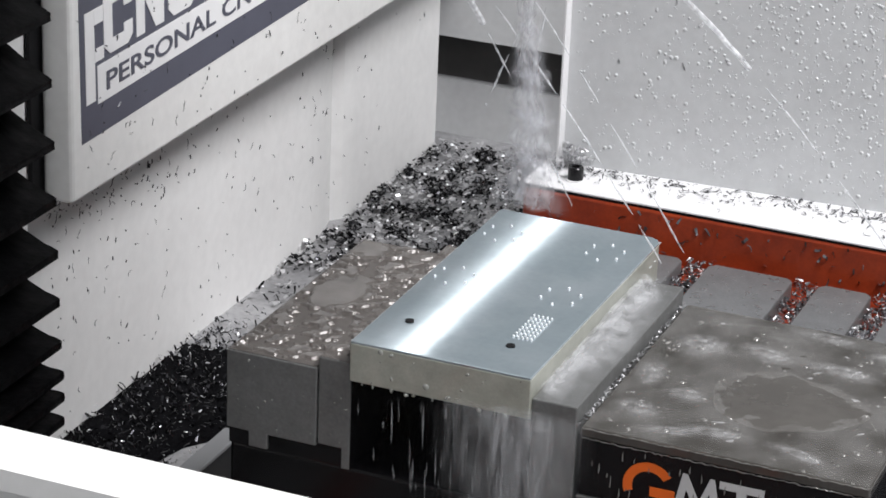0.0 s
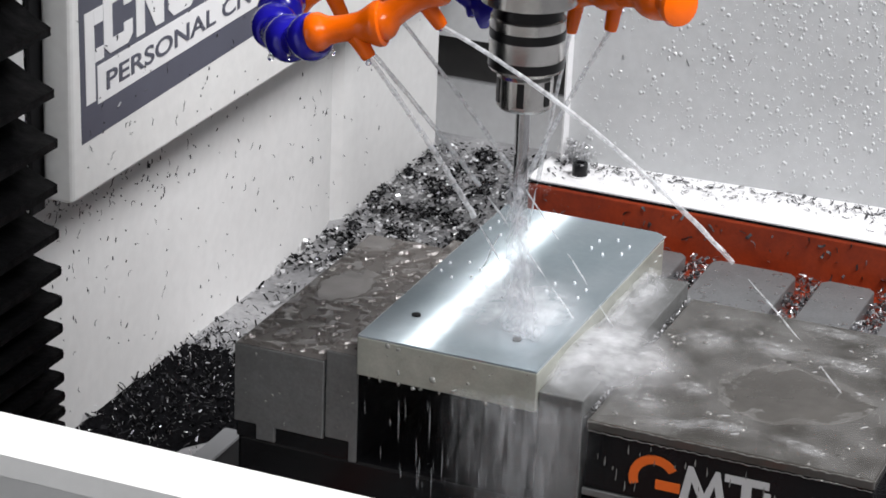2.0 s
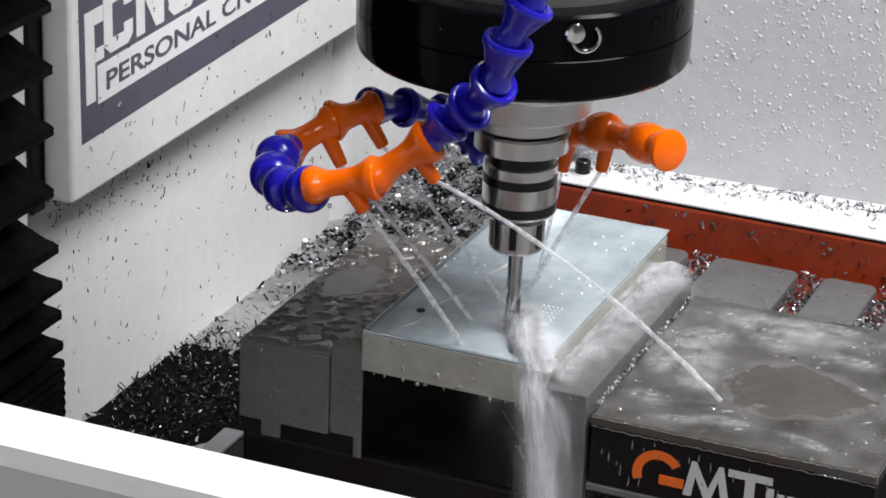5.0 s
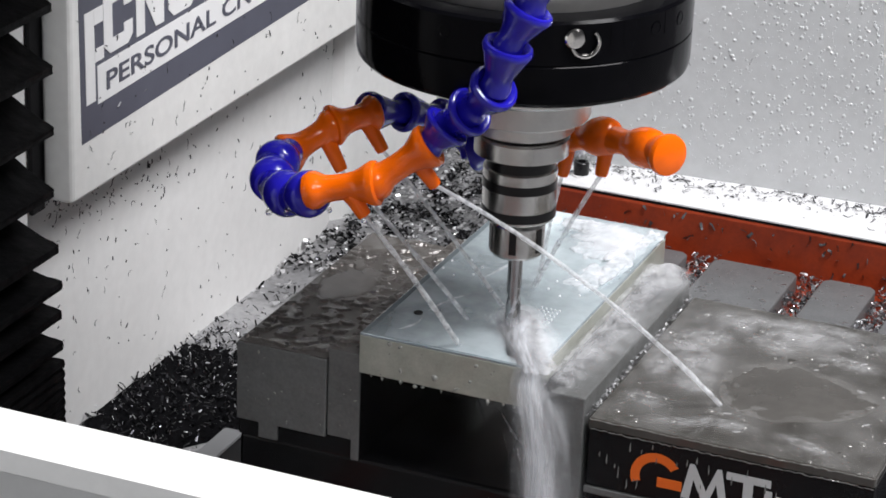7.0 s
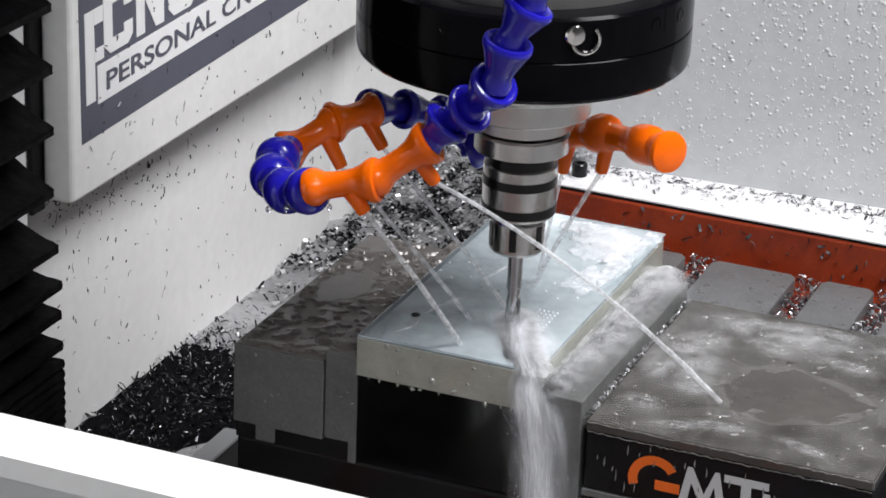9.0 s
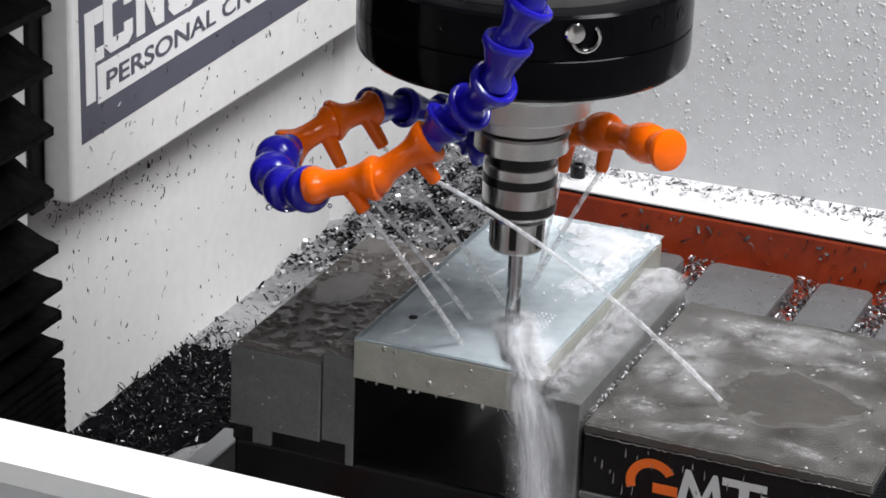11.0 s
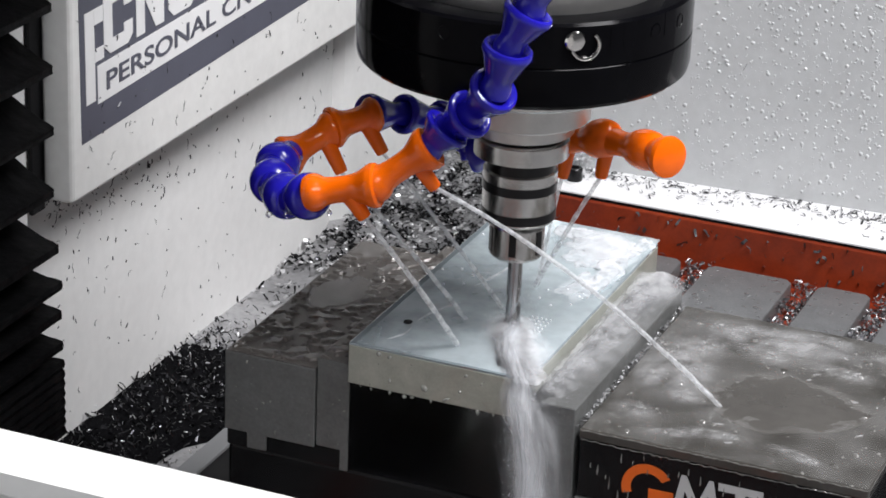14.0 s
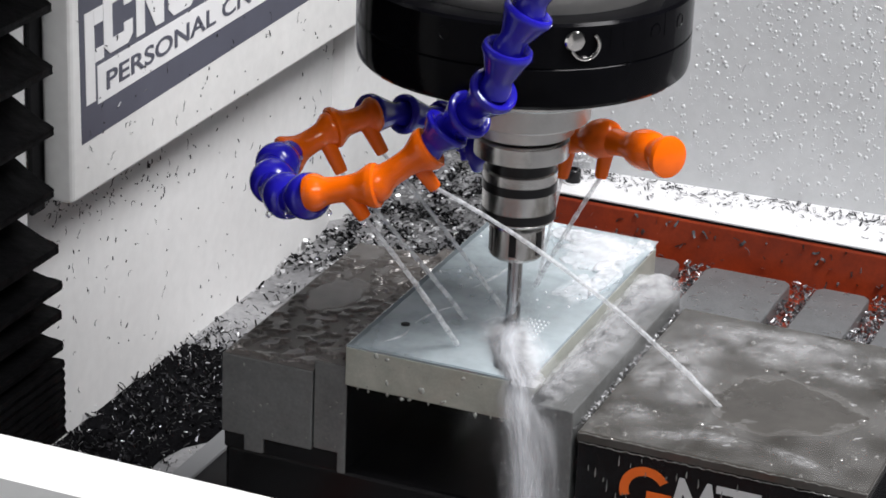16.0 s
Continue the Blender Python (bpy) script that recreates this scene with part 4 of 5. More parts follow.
# ---- chips, drops and running water ----
def scatter_setting():
    r = random.Random(3)
    def free(x, y):
        return not (-0.097 < x < 0.2 and y < 0.33) and not (x > -0.180 and y < 0.062) and not (x > -0.200 and y < 0.055 and (x * 977 + y * 613) % 1.0 < 0.72)
    # dark wet swarf heap near the column, brighter chips further back
    spots = []
    while len(spots) < 9000:
        x, y = r.uniform(-0.253, -0.02), r.uniform(-0.14, 0.55)
        dens = 1.0 if y < 0.165 else (max(0.05, 1.0 - (y - 0.165) / 0.035) if y < 0.29 else 0.42) + 0.5 * noise.noise(Vector((x * 16, y * 16, 2.0))) + (0.35 if y > 0.42 else 0)
        if free(x, y) and r.random() < dens:
            spots.append((x, y, -0.1702 + r.random() ** 2 * 0.006))
    V, F = shards([p for p in spots if p[1] < 0.30], r, 0.0014, 0.0062, 1.1)
    heap = []
    while len(heap) < 9000:
        x, y = r.uniform(-0.253, -0.02), r.uniform(0.285, 0.55)
        if free(x, y) and r.random() < 0.10 + 1.6 * max(0, noise.fractal(Vector((x * 45, y * 45, 6.0)), 0.8, 2.0, 3)):
            heap.append((x, y, -0.1695 + r.random() * 0.006))
    V2, F2 = shards(heap, r, 0.0014, 0.0042, 0.7, 2.3)
    n = len(V)
    V, F = V + V2, F + [tuple(i + n for i in f) for f in F2]
    tagged(pydata("dark_swarf", V, F, DARKCHIP), "dark wet metal chips strewn over the pan", "chips", kind="stuff")
    spots = []
    while len(spots) < 4200:
        x, y = r.uniform(-0.253, -0.02), r.uniform(-0.14, 0.55)
        dens = 0.16 if y < 0.2 else 0.12 if y < 0.28 else 0.9
        if free(x, y) and r.random() < dens:
            spots.append((x, y, -0.168 + r.random() * 0.006))
    far = [p for p in spots if p[1] >= 0.22]
    near = [p for p in [(r.uniform(-0.253, -0.09), r.uniform(-0.15, 0.19), -0.1680 + r.random() * 0.005) for _ in range(1500)] if free(p[0], p[1])]
    V, F = shards(near, r, 0.0008, 0.0034, 1.2)
    V2, F2 = shards([p for p in far if noise.fractal(Vector((p[0] * 45, p[1] * 45, 6.0)), 0.8, 2.0, 3) < 0.05], r, 0.0014, 0.0050, 0.4, 2.4)
    n = len(V)
    V, F = V + V2, F + [tuple(i + n for i in f) for f in F2]
    tagged(pydata("bright_swarf", V, F, CHIP), "bright aluminium chips heaped on the pan", "chips", kind="stuff")
    # round white domes that paint wet glints among the chips
    spots = []
    while len(spots) < 150:
        x, y = r.uniform(-0.25, -0.02), r.uniform(0.24, 0.54)
        if free(x, y):
            spots.append((x, y))
    V, F = domes(spots, Matrix.Translation((0, 0, -0.1640)), r, 0.0006, 0.0017, 0.9, 10, 0.08, 1.1)
    tagged(pydata("wet_glints", V, F, GLINT, smooth=True), "white domes painted as wet glints among the metal chips", "drops", kind="stuff")
    # black sheet: wet fine chips and the shade over them in one colour
    bm = None
    for k, (x, y, a, b) in enumerate(((-0.20, -0.05, 0.09, 0.10), (-0.18, 0.06, 0.10, 0.08), (-0.17, 0.115, 0.085, 0.05), (-0.225, 0.125, 0.035, 0.04), (-0.150, 0.115, 0.060, 0.055), (-0.19, 0.03, 0.04, 0.06))):
        bm = blob((x, y, -0.1705), (a * 0.9, b * 0.9, 0.0014), r, k + 7, 0.6, 4.0, 5, bm, -0.1715)
    for v in bm.verts:
        v.co.x = min(max(v.co.x, -0.2546), -0.1960 + 0.008 * noise.noise(v.co * 60) + max(0.0, v.co.y - 0.045) * 4)
    tagged(obj("shaded_sludge", bm, SHADED_SLUDGE), "black sheet for the wet chip sludge and the shade on it", "sludge", kind="stuff")
    # flecks stuck to the column wall and the cover
    def stuck(name, n, x, y0, y1, z0, z1, lo, hi, label, clump, extra=()):
        spots = list(extra)
        while len(spots) < n:
            y, z = r.uniform(y0, y1), z0 + (z1 - z0) * r.random()
            if r.random() < 0.25 + 0.75 * max(0, noise.noise(Vector((y * clump, z * clump, x * 9)))) * 2:
                spots.append((y, z))
        V, F = [], []
        for y, z in spots:
            q = r.random()
            L = lo + (hi - lo) * q ** 2.2 * (1.8 if r.random() < 0.10 else 1)
            w, a = r.uniform(0.0002, 0.0006) * (2.4 if r.random() < 0.18 else 1), r.gauss(1.45, 0.55)
            c, q, b = math.cos(a), math.sin(a), len(V)
            for u, v, hgt in ((-0.5, -0.5, 0), (0.5, -0.3, 0), (0.5, 0.3, 0), (-0.5, 0.5, 0), (-0.3, 0, 0.0006), (0.35, 0, 0.0006)):
                V.append((x + hgt, y + u * L * c - v * w * q, z + u * L * q + v * w * c))
            F += [(b, b + 1, b + 5, b + 4), (b + 1, b + 2, b + 5), (b + 2, b + 3, b + 4, b + 5), (b + 3, b, b + 4)]
        tagged(pydata(name, V, F, FLECK), label, "chips", kind="stuff")
    near = []
    for cy, cz, n, sy, sz in ((0.020, -0.034, 26, 0.016, 0.006), (0.066, -0.040, 26, 0.022, 0.008), (0.110, -0.046, 12, 0.010, 0.004), (0.125, -0.060, 10, 0.006, 0.006), (0.060, -0.075, 16, 0.030, 0.012), (0.170, -0.055, 14, 0.030, 0.012)):
        near += [(r.gauss(cy, sy), min(-0.014, r.gauss(cz, sz))) for _ in range(n)]
    stuck("wall_flecks", 200, -0.2544, 0.0, 0.52, -0.16, -0.015, 0.0005, 0.0036, "dark chips stuck to the white column wall", 22, near)
    stuck("cover_flecks", 95, -0.2190, -0.028, 0.34, -0.004, 0.09, 0.0007, 0.0030, "dark chips stuck to the white cover", 22)
    # thin curled hairs of metal on the wall and the cover
    bm = None
    for k in range(120):
        wall = k < 85
        x = -0.2543 if wall else -0.2193
        y, z = (r.uniform(0.0, 0.42), r.uniform(-0.15, -0.018)) if wall else (r.uniform(-0.02, 0.30), r.uniform(-0.004, 0.075))
        if k % 3 == 0 and wall:
            y, z = r.gauss(0.07, 0.05), min(-0.015, r.gauss(-0.036, 0.012))
        L, a, bend = r.uniform(0.002, 0.0075), r.gauss(1.5, 0.5), r.gauss(0, 1.6)
        pts = []
        for i in range(6):
            pts.append((x + 0.0003 * math.sin(i * 1.3 + k), y, z))
            y, z, a = y + L / 5 * math.cos(a), z + L / 5 * math.sin(a), a + bend / 5
        rad = [r.uniform(0.00010, 0.00024) * (0.5 if i in (0, 5) else 1) for i in range(6)]
        bm = tube(pts, rad, 5, bm)
    tagged(obj("curled_flecks", bm, FLECK), "hair-thin dark metal curls stuck to white enamel", "chips", kind="stuff")
    # swarf streaks at the foot of the cover's near corner
    spots = [(r.uniform(-0.253, -0.235), r.gauss(-0.004, 0.006), -0.012 - abs(r.gauss(0, 0.006))) for _ in range(40)]
    V, F = shards(spots, r, 0.002, 0.006, 1.5)
    tagged(pydata("corner_flecks", V, F, FLECK), "dark chips caught under the cover's corner", "chips", kind="stuff")


def scatter_table():
    """Chips and drops that ride on the table."""
    r = random.Random(8)
    made = []
    spots = []
    while len(spots) < 760:
        x = r.uniform(-0.09, 0.30)
        back = 0.3425 + (x + 0.087) * 0.0605
        y = back - 0.003 - abs(r.gauss(0, 0.014))
        if y > 0.302 and r.random() < 0.25 + 0.9 * abs(noise.noise(Vector((x * 30, y * 30, 1)))) + (0.5 if x < -0.06 else 0):
            spots.append((x, y, -0.0853))
    V, F = shards(spots, r, 0.0012, 0.0055, 0.35)
    made.append(tagged(pydata("ledge_swarf", V, F, FLECK), "dark curled chips lying along the white ledge", "chips", kind="stuff"))
    spots = [(-0.078 + r.gauss(0, 0.006), 0.336 + r.gauss(0, 0.003), -0.0850 + r.random() * 0.012) for _ in range(110)]
    V, F = shards(spots, r, 0.003, 0.008, 1.2)
    made.append(tagged(pydata("corner_swarf", V, F, CHIP), "tangle of bright chips in the ledge corner", "chips", kind="stuff"))
    spots = []
    for x0, x1 in ((0.0135, 0.030), (0.0818, 0.0973), (0.1295, 0.145)):
        for _ in range(330):
            y = r.uniform(0.17, 0.296)
            if r.random() < 0.75 or y < 0.24:
                spots.append((r.uniform(x0, x1), y, -0.1203 + r.random() ** 2 * 0.008))
    V, F = shards(spots, r, 0.0016, 0.0052, 0.8)
    made.append(tagged(pydata("slot_swarf", V, F, CHIP), "bright chips filling the T-slots", "chips", kind="stuff"))
    V, F = shards([(p[0] + r.gauss(0, 0.001), p[1] + r.gauss(0, 0.004), p[2] - 0.0005) for p in spots for _ in range(3)], r, 0.0014, 0.0044, 0.8, 1.8)
    made.append(tagged(pydata("slot_grit", V, F, FLECK), "dark chips lying in the T-slots", "chips", kind="stuff"))
    # chips stuck on the red end wall
    spots = [(r.uniform(-0.09, 0.19), 0.2966, r.uniform(-0.118, -0.090)) for _ in range(90)]
    V, F = shards(spots, r, 0.0018, 0.0058, 1.5, 1.6)
    made.append(tagged(pydata("end_wall_swarf", V, F, FLECK), "dark chips stuck to the red end wall", "chips", kind="stuff"))
    # drops on the grey sheet
    m = Matrix.Translation((-0.087, 0.3419, -0.0855)) @ Matrix(((0.99817, 0, 0.0604, 0), (0.0604, 0, -0.99817, 0), (0, 1, 0, 0), (0, 0, 0, 1)))
    spots = []
    while len(spots) < 4200:
        u, v = r.uniform(0.004, 0.34), r.uniform(0.006, 0.18)
        if r.random() < 0.15 + 0.85 * min(1, u / 0.2) * (0.6 + 0.4 * v / 0.1):
            spots.append((u, v))
    V, F = domes(spots, m, r, 0.0004, 0.0014, 0.36, 8, 0.14, 1.15)
    made.append(tagged(pydata("sheet_beading", V, F, BEAD, smooth=True), "coolant drops clinging to the grey sheet", "drops", kind="stuff"))
    spots = [(r.uniform(0.01, 0.33), r.uniform(0.02, 0.17)) for _ in range(16)]
    V, F = [], []
    for u, v in spots:
        L, w, b, a = r.uniform(0.001, 0.005), 0.0004, len(V), r.gauss(1.6, 0.5)
        for k, (p, q, hh) in enumerate(((-0.5, -0.5, 0), (0.5, -0.5, 0), (0.5, 0.5, 0), (-0.5, 0.5, 0), (0, 0, 0.0008))):
            V.append(tuple(m @ Vector((u + p * L * math.cos(a) - q * w * math.sin(a), v + p * L * math.sin(a) + q * w * math.cos(a), hh))))
        F += [(b, b + 1, b + 4), (b + 1, b + 2, b + 4), (b + 2, b + 3, b + 4), (b + 3, b, b + 4)]
    made.append(tagged(pydata("sheet_swarf", V, F, FLECK), "few dark chips stuck to the grey sheet", "chips", kind="stuff"))
    # beaded water on the fixed jaw and its plate: a sheet with steep lips, drawn back into drops and puddles
    def rippled(x0, x1, z, cell, seed):
        nx, ny = int((x1 - x0) / cell), int((VY1 - VY0 - 0.003) / cell)
        V, F = [], []
        for i in range(nx + 1):
            for j in range(ny + 1):
                x, y = x0 + (x1 - x0) * i / nx, VY0 + 0.0015 + (VY1 - VY0 - 0.003) * j / ny
                wx, wy = x + 0.0022 * noise.noise(Vector((x * 160, y * 160, seed))), y + 0.0022 * noise.noise(Vector((x * 160, y * 160, seed + 5)))
                n1 = noise.fractal(Vector(((0.93 * wx + 0.37 * wy) * 105, (0.93 * wy - 0.37 * wx) * 185, seed + 1)), 0.75, 2.1, 3)
                pool = max(0.0, 1.3 - math.hypot((x + 0.0590) / 0.013, (y + 0.0540) / 0.020) + 0.5 * noise.noise(Vector((x * 130, y * 130, 3))))
                pool = max(pool, 1.2 - math.hypot((x + 0.0690) / 0.010, (y - 0.0050) / 0.014) + 0.5 * noise.noise(Vector((x * 130, y * 130, 8))))
                q = max(0.0, min(1.0, (n1 + 0.02) / 0.20))
                q = q * q * (3 - 2 * q)
                if pool > 0.2:
                    q = max(q * max(0.0, 1 - (pool - 0.2) * 6), min(1.0, (pool - 0.2) * 6) * 0.85)
                rim = min(1.0, min(x - x0, x1 - x, y - VY0 - 0.0015, VY1 - 0.0015 - y) / 0.0015)
                V.append((x, y, z - 0.00012 + rim * (0.00165 * q * (0.75 + 0.5 * noise.noise(Vector((x * 90, y * 90, seed + 9)))) + 0.00005)))
        for i in range(nx):
            for j in range(ny):
                a = i * (ny + 1) + j
                F.append((a, a + ny + 1, a + ny + 2, a + 1))
        return V, F
    V, F = rippled(-0.0770, -0.0325, -0.01770, 0.00050, 4)
    made.append(tagged(pydata("jaw_beading", V, F, PUDDLE, smooth=True), "rippled brownish coolant beaded on the jaw top", "drops", kind="stuff"))
    V, F = rippled(-0.0308, -0.0157, -0.01203, 0.00050, 14)
    made.append(tagged(pydata("jaw_puddle", V, F, PUDDLE, smooth=True), "rippled coolant beaded on the jaw plate", "puddle", kind="stuff"))
    # drops on the vise's front faces
    fr = Matrix(((1, 0, 0, 0), (0, 0, -1, VY0), (0, 1, 0, 0), (0, 0, 0, 1)))
    spots = [(r.uniform(-0.076, -0.017), r.uniform(-0.055, -0.020)) for _ in range(22)]
    V, F = domes(spots, fr, r, 0.0003, 0.0009, 0.3)
    fr2 = Matrix(((1, 0, 0, 0), (0, 0, -1, -0.139), (0, 1, 0, 0), (0, 0, 0, 1)))
    V2, F2 = domes([(r.uniform(-0.014, 0.071), r.uniform(-0.019, -0.002)) for _ in range(10)] + [(0.000, -0.0075), (-0.004, -0.0185), (0.033, -0.0180)], fr2, r, 0.0004, 0.0018, 0.4, 10, 0.1)
    n = len(V)
    V, F = V + V2, F + [tuple(i + n for i in f) for f in F2]
    made.append(tagged(pydata("face_beading", V, F, FACEDROP, smooth=True), "drops running down the vise and block faces", "drops", kind="stuff"))
    # sparkling drops on the moving jaw, thickest by the groove
    mj = Matrix.Translation((0, 0, -0.0189))
    spots = []
    while len(spots) < 130:
        x, y = 0.0965 + 0.125 * r.random() ** 1.3, r.uniform(VY0 + 0.001, VY1 - 0.001)
        if math.hypot(x - 0.1722, (y + 0.0715)) > 0.026 and r.random() < 0.3 + abs(noise.noise(Vector((x * 40, y * 40, 7)))):
            spots.append((x, y))
    V, F = domes(spots, mj, r, 0.0003, 0.0016, 0.5)
    made.append(tagged(pydata("jaw_spatter", V, F, SILVERDROP, smooth=True), "bright coolant splashes on the moving jaw", "drops", kind="stuff"))
    # short white crests over the moving jaw: wave lines and painted reflections
    V, F = [], []
    for _ in range(22):
        x, y = 0.098 + 0.12 * r.random(), VY1 - 0.004 - 0.14 * r.random() ** 1.5
        L, w, b = r.uniform(0.001, 0.0055), r.uniform(0.0003, 0.0008), len(V)
        a = r.gauss(0.15, 0.3)
        for i in range(6):
            u = (i - 2.5) / 5
            q = math.sqrt(max(0.02, 1 - 4 * u * u))
            for v, h in ((-w * q, 0.0), (0.0, 0.0004 * q), (w * q, 0.0)):
                v += 0.3 * L * u * u
                V.append((x + L * u * math.cos(a) - v * math.sin(a), y + L * u * math.sin(a) + v * math.cos(a), -0.0188 + h))
        for i in range(5):
            for j in range(2):
                F.append((b + 3 * i + j, b + 3 * i + j + 1, b + 3 * i + j + 4, b + 3 * i + j + 3))
    made.append(tagged(pydata("wave_glinting", V, F, RUN, smooth=True), "small white crests painted for waves and reflections on the jaw", "ripple", kind="stuff"))
    # milky film of running water on the moving jaw
    b = bmesh.new()
    bmesh.ops.create_grid(b, x_segments=70, y_segments=80, size=0.5)
    for v in b.verts:
        x, y = 0.1605 + v.co.x * 0.128, -0.0611 + v.co.y * 0.150
        calm = max(0.0, min(1.0, (math.hypot((x - 0.1722) / 0.95, (y + 0.0715) / 0.8) - 0.022) / 0.010))
        v.co = Vector((x, y, -0.01865 + 0.00034 * calm * noise.fractal(Vector((x * 70, y * 95, 5)), 0.7, 2.0, 5)))
    made.append(tagged(obj("jaw_film", b, JAWFILM, angle=170), "thin milky film of coolant on the moving jaw", "film", kind="stuff"))
    # drops hanging under the block's front edge, and a few on the lands
    V, F = beads([(r.uniform(-0.013, 0.070), -0.1386, -0.0203 - r.random() * 0.0008) for _ in range(10)], r, 0.0006, 0.0015)
    made.append(tagged(pydata("edge_beading", V, F, FACEDROP, smooth=True), "drops hanging under the block's front edge", "drops", kind="stuff"))
    spots = [(r.uniform(0.032, 0.080), r.uniform(0.20, 0.283)) for _ in range(60)] + [(r.uniform(0.099, 0.128), r.uniform(0.20, 0.283)) for _ in range(34)]
    V, F = domes(spots, Matrix.Translation((0, 0, -0.1103)), r, 0.0006, 0.0026, 0.22, 9, 0.4)
    made.append(tagged(pydata("land_beading", V, F, LANDDROP, smooth=True), "flat drops of coolant on the iron lands", "drops", kind="stuff"))
    # groove between jaw plate and moving jaw, packed with chips
    V, F = shards([(r.uniform(0.0935, 0.0957), r.uniform(VY0, VY1), -0.0195 + r.random() * 0.0012) for _ in range(420)], r, 0.0008, 0.0026, 0.8)
    made.append(tagged(pydata("groove_swarf", V, F, GRIT), "fine bright chips packed in the jaw groove", "chips", kind="stuff"))
    # ragged wet rim along the moving jaw's front edge, with drips on its black side
    pts = [(0.0962 + 0.1285 * i / 90, VY0 - 0.0002 + r.uniform(-0.0002, 0.0002), -0.0191 + r.uniform(-0.0005, 0.0001)) for i in range(91)]
    made.append(tagged(obj("wet_rim", tube(pts, [r.uniform(0.0001, 0.0005) for _ in pts], 7), SILVERDROP), "ragged wet rim on the jaw's front edge", "drops", kind="stuff"))
    pts = [(0.0962 + 0.1285 * i / 90, VY0 - 0.0001 + r.uniform(-0.0002, 0.0002), -0.0237 + r.uniform(-0.0006, 0.0002)) for i in range(91)]
    made.append(tagged(obj("wet_rim", tube(pts, [r.uniform(0.0001, 0.0004) for _ in pts], 7), SILVERDROP), "ragged wet rim under the jaw's slab", "drops", kind="stuff"))
    bm = None
    for _ in range(26):
        x, z, L = r.uniform(0.098, 0.222), r.uniform(-0.047, -0.024), r.uniform(0.001, 0.006)
        bm = tube([(x, VY0 + 0.0010, z), (x + r.uniform(-1, 1) * 0.0003, VY0 + 0.0006, z - L * 0.6), (x + r.uniform(-1, 1) * 0.0004, VY0 + 0.0009, z - L)], [0.0001, r.uniform(0.0002, 0.0005), 0.0002], 6, bm)
    made.append(tagged(obj("side_drips", bm, SILVERDROP), "drips of coolant on the jaw's black side", "drops", kind="stuff"))
    # thin round sheet of water where the long jet lands
    bm = None
    b = bmesh.new()
    rings = []
    for rad, hgt in ((0.0, 0.00050), (0.012, 0.00048), (0.019, 0.00043), (0.0250, 0.00036), (0.0300, 0.00026), (0.0360, 0.0001)):
        ring = []
        for k in range(40):
            a = 2 * math.pi * k / 40
            q = rad * (1 + 0.05 * math.sin(3 * a + 1) + 0.015 * math.sin(7 * a)) * (1.0 if math.cos(a) > 0 else 1.1)
            ring.append(b.verts.new((0.1722 + q * math.cos(a) * 0.95, -0.0715 + 0.8 * q * math.sin(a), -0.0189 + hgt)))
        rings.append(ring)
    for p, q in zip(rings[1:], rings[2:]):
        for k in range(40):
            b.faces.new((p[k], p[(k + 1) % 40], q[(k + 1) % 40], q[k]))
    b.faces.new(rings[1])
    made.append(tagged(obj("water_sheet", b, SHEET, angle=80), "round sheet of running water on the moving jaw", "puddle"))
    return made


